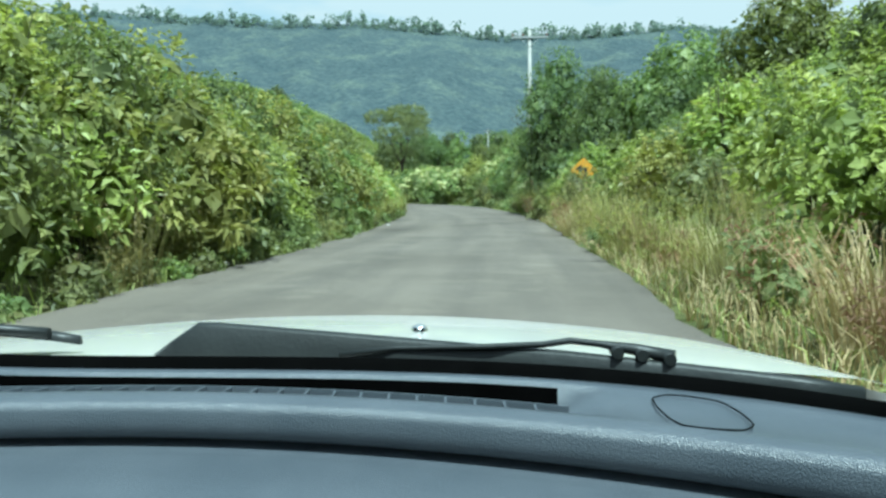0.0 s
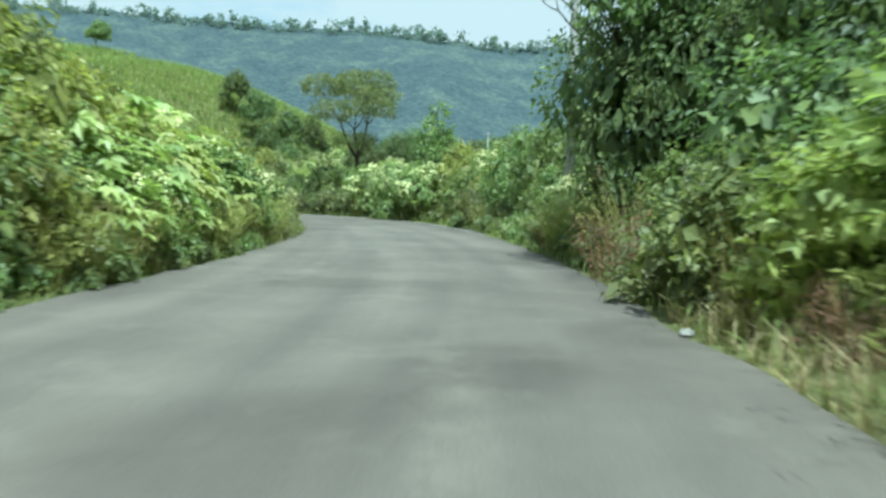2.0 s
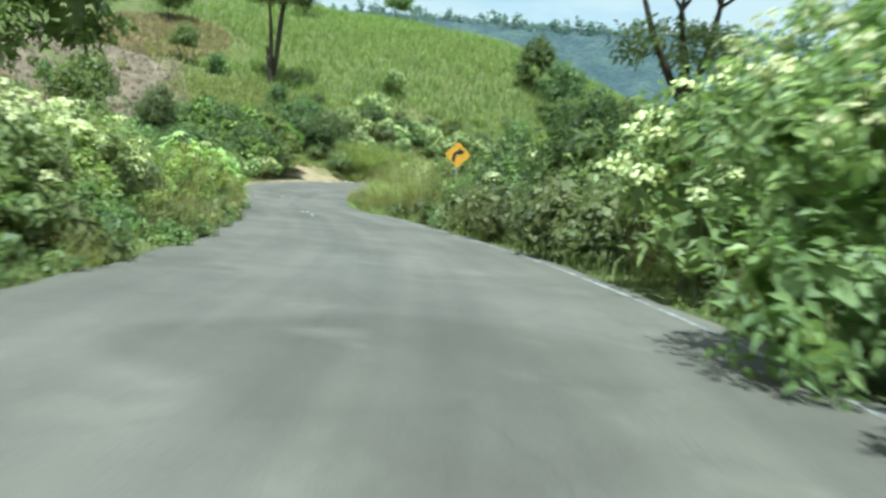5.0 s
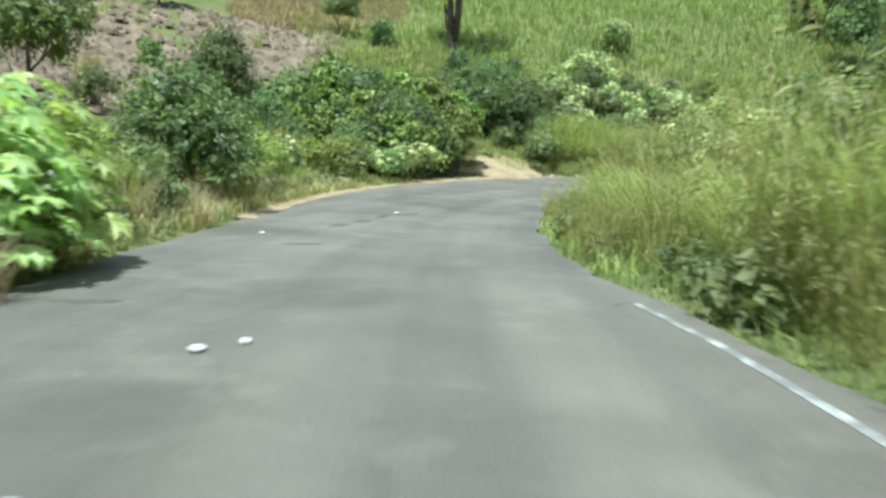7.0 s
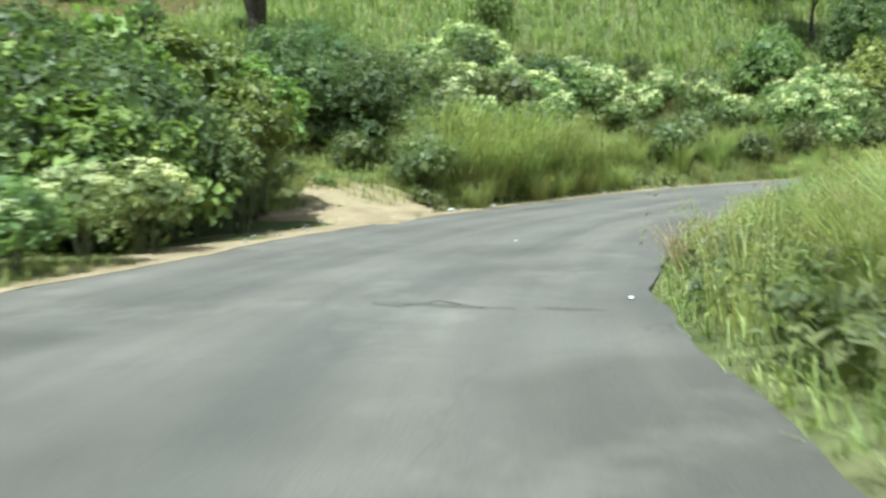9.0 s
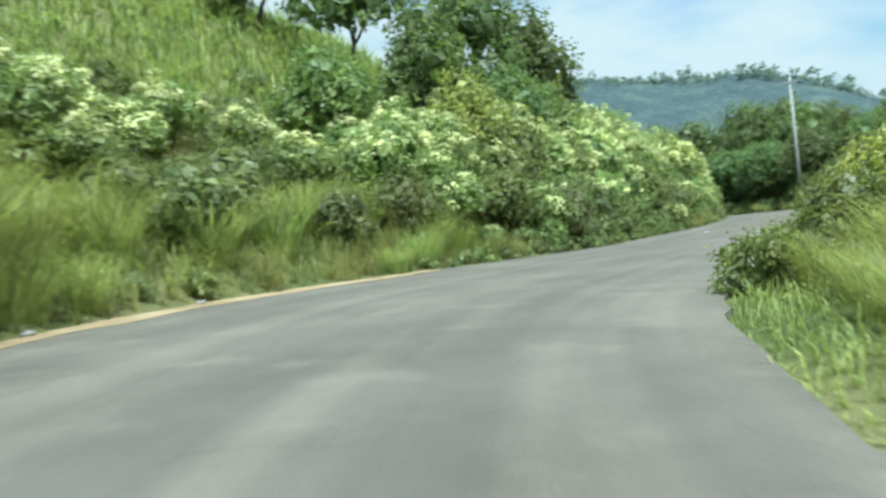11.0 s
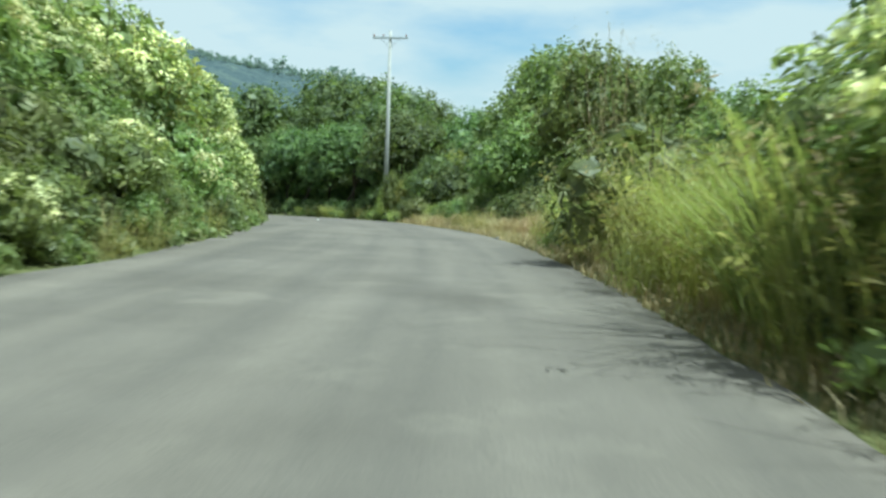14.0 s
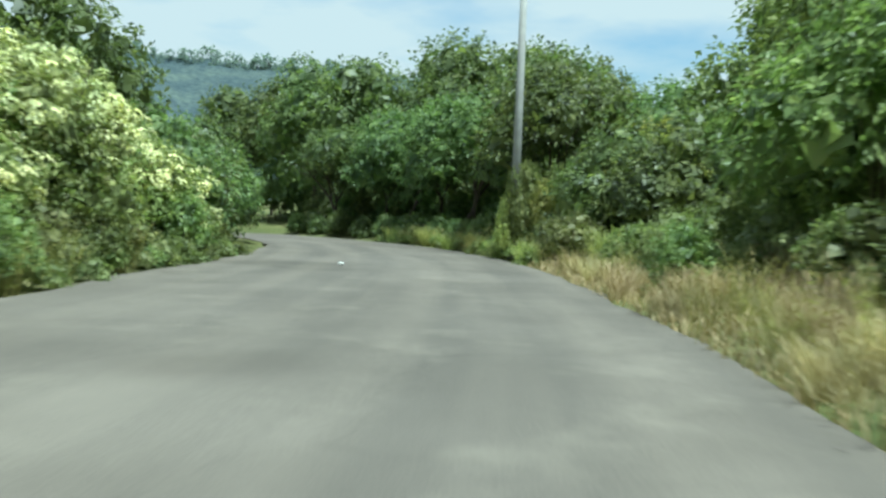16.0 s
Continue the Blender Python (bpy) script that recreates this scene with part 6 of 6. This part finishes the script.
# ---- the car that carries the camera, where it stands at the start ----
CAR_WHITE, nt, p = material("white_car_paint", 0.22, 0, 0.5)
nt.links.new(ramp(nt, noise_tex(nt, 3.0, 5, 0.6), [(0.3, (0.58, 0.56, 0.53)), (0.7, (0.64, 0.62, 0.59))]), p.inputs["Base Color"])
p.inputs["Coat Weight"].default_value = 0.5
DASH, nt, p = material("grained_dark_plastic", 0.34, 0, 0.5)
nt.links.new(ramp(nt, noise_tex(nt, 9.0, 4, 0.6), [(0.3, (0.060, 0.070, 0.085)), (0.7, (0.080, 0.090, 0.106))]), p.inputs["Base Color"])
vg = nt.nodes.new("ShaderNodeTexVoronoi")
vg.inputs["Scale"].default_value = 700.0
vt = nt.nodes.new("ShaderNodeTexCoord")
nt.links.new(vt.outputs["Object"], vg.inputs["Vector"])
bump(nt, p, vg.outputs["Distance"], 0.5, 0.0012)
BLACK = plain("black_rubber", (0.002, 0.002, 0.002), 0.95, 0, 0.0, 0.2, 20, 0.1)
WIPER = plain("black_wiper_metal", (0.02, 0.022, 0.022), 0.45, 0.2, 0.4, 0.2, 20, 0.1)
CHROME = plain("worn_chrome", (0.6, 0.62, 0.62), 0.25, 1.0, 0.5, 0.1, 30, 0)


def loft(bm, rows, smooth=True):
    vs = [[bm.verts.new(q) for q in r] for r in rows]
    for a, b in zip(vs, vs[1:]):
        for i in range(len(a) - 1):
            f = bm.faces.new((a[i], a[i + 1], b[i + 1], b[i]))
            f.smooth = smooth


def car():
    e = new("car")
    MID = -0.25

    def ws(x):
        x = max(x, -0.55)
        return 0.9117 - 0.194 * x - 0.4424 * x * x - 0.4974 * x ** 3

    def lip(x):
        x = max(x, -0.42)
        return 0.742 - 0.2912 * x - 0.3784 * x * x
    xs = np.linspace(-1.0, 0.52, 70)

    def near(x):
        return lip(x) + 0.045

    def far(x):
        return ws(x) - 0.018
    # dashboard: top, vent slot, rounded hood edge, and the shelf recessed below it
    bm = bmesh.new()
    rows = []
    for x in xs:
        w, e_ = ws(x), lip(x)
        slot = 1.0 if x < 0.12 else max(0.0, 1 - (x - 0.12) / 0.035)
        n_, f_ = near(x), far(x)
        rows.append([(x, w + 0.10, 0.86), (x, w + 0.02, 0.955), (x, w, 0.970), (x, f_, 0.9685), (x, f_ - 0.004, 0.967 - 0.028 * slot), (x, n_ + 0.006, 0.970 - 0.034 * slot), (x, n_, 0.9725),
                     (x, e_ + 0.030, 0.9750), (x, e_ + 0.018, 0.9748), (x, e_ + 0.008, 0.9730), (x, e_ + 0.002, 0.9690), (x, e_, 0.9630), (x, e_ - 0.001, 0.9520), (x, e_, 0.9420), (x, e_ + 0.006, 0.936), (x, e_ + 0.016, 0.932)])
    loft(bm, rows)
    dash = part("dashboard", bm, DASH, e, "blue-grey grained plastic dashboard top")
    mod = dash.modifiers.new("thick", "SOLIDIFY")
    mod.thickness, mod.offset = 0.003, -1
    bm = bmesh.new()
    loft(bm, [[(x, lip(x) + 0.020, 0.9315), (x, lip(x) + 0.010, 0.9270), (x, lip(x) - 0.010, 0.9235), (x, lip(x) - 0.06, 0.924), (x, lip(x) - 0.16, 0.920), (x, lip(x) - 0.25, 0.885), (x, lip(x) - 0.28, 0.70)] for x in xs])
    part("shelf", bm, DASH, e, "grained plastic shelf recessed under the dashboard")
    # slot lining, rail and fins
    bm = bmesh.new()
    loft(bm, [[(x, far(x) - 0.006, 0.9665), (x, far(x) - 0.008, 0.944), (x, near(x) + 0.011, 0.944), (x, near(x) + 0.008, 0.9685)] for x in np.linspace(-1.0, 0.118, 40)], False)
    part("vent_slot", bm, BLACK, dash, "black lining of the air vent")
    bm = bmesh.new()
    loft(bm, [[(x, near(x) + 0.036, 0.955), (x, near(x) + 0.036, 0.9690), (x, near(x) + 0.032, 0.9695), (x, near(x) + 0.031, 0.955)] for x in np.linspace(-1.0, 0.118, 40)], False)
    part("vent_rail", bm, DASH, dash, "thin dark vent rail")
    fin = None
    for x in np.arange(-0.9, 0.11, 0.029):
        if fin is None:
            bm = bmesh.new()
            box(bm, -0.0012, 0.0012, -0.011, 0.011, -0.009, 0.006)
            fin = part("vent_fin", bm, DASH, dash, "thin dark vent fin")
            f2 = fin
        else:
            f2 = new("vent_fin", fin.data)
            f2.parent = dash
            tagged(f2, "thin dark vent fin")
        f2.matrix_basis = pose(x, near(x) + 0.019, 0.9635, 0, 0, -40 + 40 * min(1, max(0, (x + 0.5) / 0.4)))
    # rounded speaker cover with its groove
    corners = [(0.203, 0.800), (0.220, 0.814), (0.240, 0.809), (0.268, 0.788), (0.272, 0.745), (0.270, 0.704), (0.255, 0.686), (0.230, 0.690), (0.206, 0.700), (0.200, 0.722), (0.199, 0.760)]
    ring = []
    for i, c in enumerate(corners):
        a, b = Vector(corners[i - 1]), Vector(corners[(i + 1) % len(corners)])
        c = Vector(c)
        ring += [c * 0.7 + a * 0.3, c * 0.86 + a * 0.07 + b * 0.07, c * 0.7 + b * 0.3]

    def top_z(x, y):
        w, c = ws(x), lip(x) + 0.030
        return 0.9750 + (0.9695 - 0.9750) * min(1, max(0, (y - c) / (w - c)))
    bm = bmesh.new()
    tube(bm, [(q.x, q.y, top_z(q.x, q.y)) for q in ring + ring[:1]], [0.0009] * (len(ring) + 1), 5, False)
    part("speaker_cover", bm, BLACK, dash, "rounded speaker cover outlined by a dark groove")
    # windscreen foot
    bm = bmesh.new()
    loft(bm, [[(x, ws(x) - 0.003, 0.966), (x, ws(x) + 0.004, 0.9755), (x, ws(x) + 0.012, 0.9805), (x, ws(x) + 0.022, 0.9805), (x, ws(x) + 0.05, 0.970), (x, ws(x) + 0.08, 0.958), (x, ws(x) + 0.10, 0.93)] for x in np.linspace(-1.02, 0.53, 50)])
    part("windscreen_seal", bm, BLACK, e, "black rubber seal at the foot of the windscreen")
    # bonnet

    def edge(y):
        u = (y - 1.0) / 1.1
        return 0.90 - 0.22 * u - 0.12 * u * u

    def bonnet_z(x, y):
        u = (y - 1.0) / 1.1
        k = abs(x - MID) / edge(y)
        return 0.965 - 0.075 * u - 0.065 * u * u - 0.045 * k ** 2.5 - 0.02 * max(0, k - 0.85) / 0.15
    bm = bmesh.new()
    rows = []
    for y in np.linspace(1.0, 2.12, 26):
        rows.append([(MID + k * edge(y), y, bonnet_z(MID + k * edge(y), y)) for k in np.linspace(-1, 1, 41)])
    y = 2.15
    rows.append([(MID + k * edge(2.12), y, bonnet_z(MID + k * edge(2.12), 2.12) - 0.02) for k in np.linspace(-1, 1, 41)])
    rows.append([(MID + k * edge(2.12), y + 0.01, bonnet_z(MID + k * edge(2.12), 2.12) - 0.14) for k in np.linspace(-1, 1, 41)])
    loft(bm, rows)
    part("bonnet", bm, CAR_WHITE, e, "white painted bonnet")
    # body: two wings, nose, sides, roof, tail
    bm = bmesh.new()
    for sgn in (-1, 1):
        rows = []
        for y in np.linspace(0.98, 2.15, 16):
            q = edge(min(y, 2.12))
            x0 = MID + sgn * (q + 0.006)
            z0 = bonnet_z(x0, min(y, 2.12)) - 0.012
            out = MID + sgn * (0.86 - 0.10 * max(0, (y - 1.5) / 0.65) ** 2)
            rows.append([(x0, y, z0), (x0 + (out - x0) * 0.5, y, z0 - 0.03), (out, y, z0 - 0.13), (out, y, 0.62), (out - sgn * 0.03, y, 0.42 if abs(y - 1.55) > 0.36 else 0.42 + math.sqrt(max(0, 0.36 ** 2 - (y - 1.55) ** 2)) * 0.72)])
        loft(bm, rows)
        side = [[(MID + sgn * 0.86, y, 0.86), (MID + sgn * 0.88, y, 0.62), (MID + sgn * 0.85, y, 0.32)] for y in np.linspace(-1.9, 0.98, 12)]
        loft(bm, side)
        loft(bm, [[(MID + sgn * 0.86, y, 0.86), (MID + sgn * (0.70 + 0.16 * 0.1), y, 0.87)] for y in np.linspace(-1.9, 0.98, 8)])
    part("body", bm, CAR_WHITE, e, "white painted car body")
    bm = bmesh.new()
    box(bm, MID - 0.62, MID + 0.62, 2.05, 2.24, 0.36, 0.66, 0.05)
    part("bumper", bm, CAR_WHITE, e, "white front bumper")
    bm = bmesh.new()
    loft(bm, [[(MID + k * 0.78, y, 1.50 + 0.05 * (1 - k * k) - 0.10 * (abs(y + 0.7) / 1.2) ** 2) for k in np.linspace(-1, 1, 13)] for y in np.linspace(-1.75, 0.12, 12)])
    roof = part("roof", bm, CAR_WHITE, e, "white car roof")
    mod = roof.modifiers.new("thick", "SOLIDIFY")
    mod.thickness = 0.04
    for sgn in (-1, 1):
        for a, b in (((0.86, 0.84, 0.90), (0.79, 0.10, 1.46)), ((0.85, -0.45, 0.86), (0.78, -0.5, 1.49)), ((0.84, -1.85, 0.86), (0.77, -1.6, 1.44))):
            bm = bmesh.new()
            tube(bm, [(MID + sgn * a[0], a[1], a[2]), (MID + sgn * b[0], b[1], b[2])], [0.026, 0.024], 8)
            part("pillar", bm, CAR_WHITE, e)
    # unseen seat back and door linings, added to block light into the cabin
    bm = bmesh.new()
    box(bm, MID - 0.72, MID + 0.72, -1.15, -0.98, 0.35, 1.38, 0.05)
    part("shading_seat_back", bm, DASH, e, "unseen dark seat back that keeps light out of the cabin")
    for sgn in (-1, 1):
        bm = bmesh.new()
        box(bm, MID + sgn * 0.80 - 0.03, MID + sgn * 0.80 + 0.03, -1.8, 0.95, 0.34, 0.93, 0.02)
        part("shading_door_lining", bm, DASH, e, "unseen dark door lining that keeps light out of the cabin")
    # wheels
    for x, y in ((-0.76, 1.55), (0.76, 1.55), (-0.76, -1.15), (0.76, -1.15)):
        bm = bmesh.new()
        prof_ = [(0.20, -0.09), (0.29, -0.10), (0.315, -0.07), (0.32, 0.0), (0.315, 0.07), (0.29, 0.10), (0.20, 0.09)]
        loft(bm, [[(px, r * math.cos(a), r * math.sin(a)) for r, px in prof_] for a in np.linspace(0, 2 * math.pi, 33)])
        w = part("wheel", bm, BLACK, e, "black tyre on a grey rim")
        w.matrix_basis = pose(MID + x, y, 0.32)
        bm = bmesh.new()
        loft(bm, [[(px, r * math.cos(a), r * math.sin(a)) for r, px in [(0.02, -0.05), (0.12, -0.06), (0.20, -0.085), (0.20, 0.085), (0.12, 0.06), (0.02, 0.05)]] for a in np.linspace(0, 2 * math.pi, 25)])
        part("rim", bm, STEEL, w, "grey steel rim")
    # wipers: a tapering blade cover with its arm, and the tip of the other
    blade = [(-0.376, 1.045, 0.966), (-0.345, 1.045, 0.988), (-0.318, 1.045, 1.006), (-0.292, 1.043, 1.006), (-0.134, 1.022, 0.996), (0.052, 0.985, 0.986), (0.139, 0.958, 0.984), (0.257, 0.910, 0.980), (0.366, 0.868, 0.975), (0.432, 0.835, 0.971)]
    tip = [(-0.80, 1.115, 1.000), (-0.60, 1.105, 0.992), (-0.53, 1.10, 0.986), (-0.492, 1.095, 0.980)]
    for line, arm in ((blade, [(-0.132, 1.005, 0.971), (-0.062, 1.0, 0.980), (0.048, 0.975, 0.986), (0.114, 0.962, 0.991), (0.146, 0.954, 0.997), (0.177, 0.945, 0.995), (0.214, 0.933, 0.991), (0.257, 0.912, 0.986)]),
                      (tip, [(-0.80, 1.09, 0.998), (-0.62, 1.085, 0.995), (-0.53, 1.085, 0.986)])):
        bm = bmesh.new()
        rows = []
        for i, (x, y, z) in enumerate(line):
            w = 0.010 if 0 < i < len(line) - 1 else 0.004
            foot = 0.958 if line is blade else z - 0.011
            rows.append([(x, y - w, foot), (x, y - w * 0.8, z - 0.004), (x, y - w * 0.3, z), (x, y + w * 0.4, z), (x, y + w, z - 0.006), (x, y + w, foot)])
        loft(bm, rows)
        bm.verts.ensure_lookup_table()
        for r in (bm.verts[:6], bm.verts[-6:]):
            bm.faces.new(list(r))
        wiper = part("wiper", bm, WIPER, e, "black windscreen wiper blade")
        bm = bmesh.new()
        tube(bm, arm, [0.004] * (len(arm) - 2) + [0.007, 0.008], 8)
        part("wiper_arm", bm, WIPER, wiper, "black wiper arm")
        if line is blade:
            for x, y, z in ((0.196, 0.935, 0.988), (0.222, 0.926, 0.987), (0.250, 0.914, 0.985)):
                bm = bmesh.new()
                tube(bm, [(x, y - 0.012, z), (x, y + 0.012, z)], [0.007, 0.007], 10)
                part("pivot_nut", bm, WIPER, wiper)
    bm = bmesh.new()
    bmesh.ops.create_uvsphere(bm, u_segments=14, v_segments=8, radius=0.012)
    for v in bm.verts:
        v.co = Vector((v.co.x * 1.1 - 0.042, v.co.y + 1.30, max(v.co.z, -0.006) * 0.9 + bonnet_z(-0.042, 1.30) + 0.004))
    noz = part("washer_nozzle", bm, CHROME, e, "small chrome washer nozzle on the bonnet")
    for dx in (-0.006, 0.006):
        bm = bmesh.new()
        box(bm, -0.042 + dx - 0.0025, -0.042 + dx + 0.0025, 1.283, 1.287, bonnet_z(-0.042, 1.30) + 0.006, bonnet_z(-0.042, 1.30) + 0.011)
        part("jet", bm, BLACK, noz)
    e.matrix_basis = pose(0, 0, 0, 0, 0, 0)
    return tagged(e, "white car with a dark grained dashboard, open windscreen and black wipers", "car")


car()
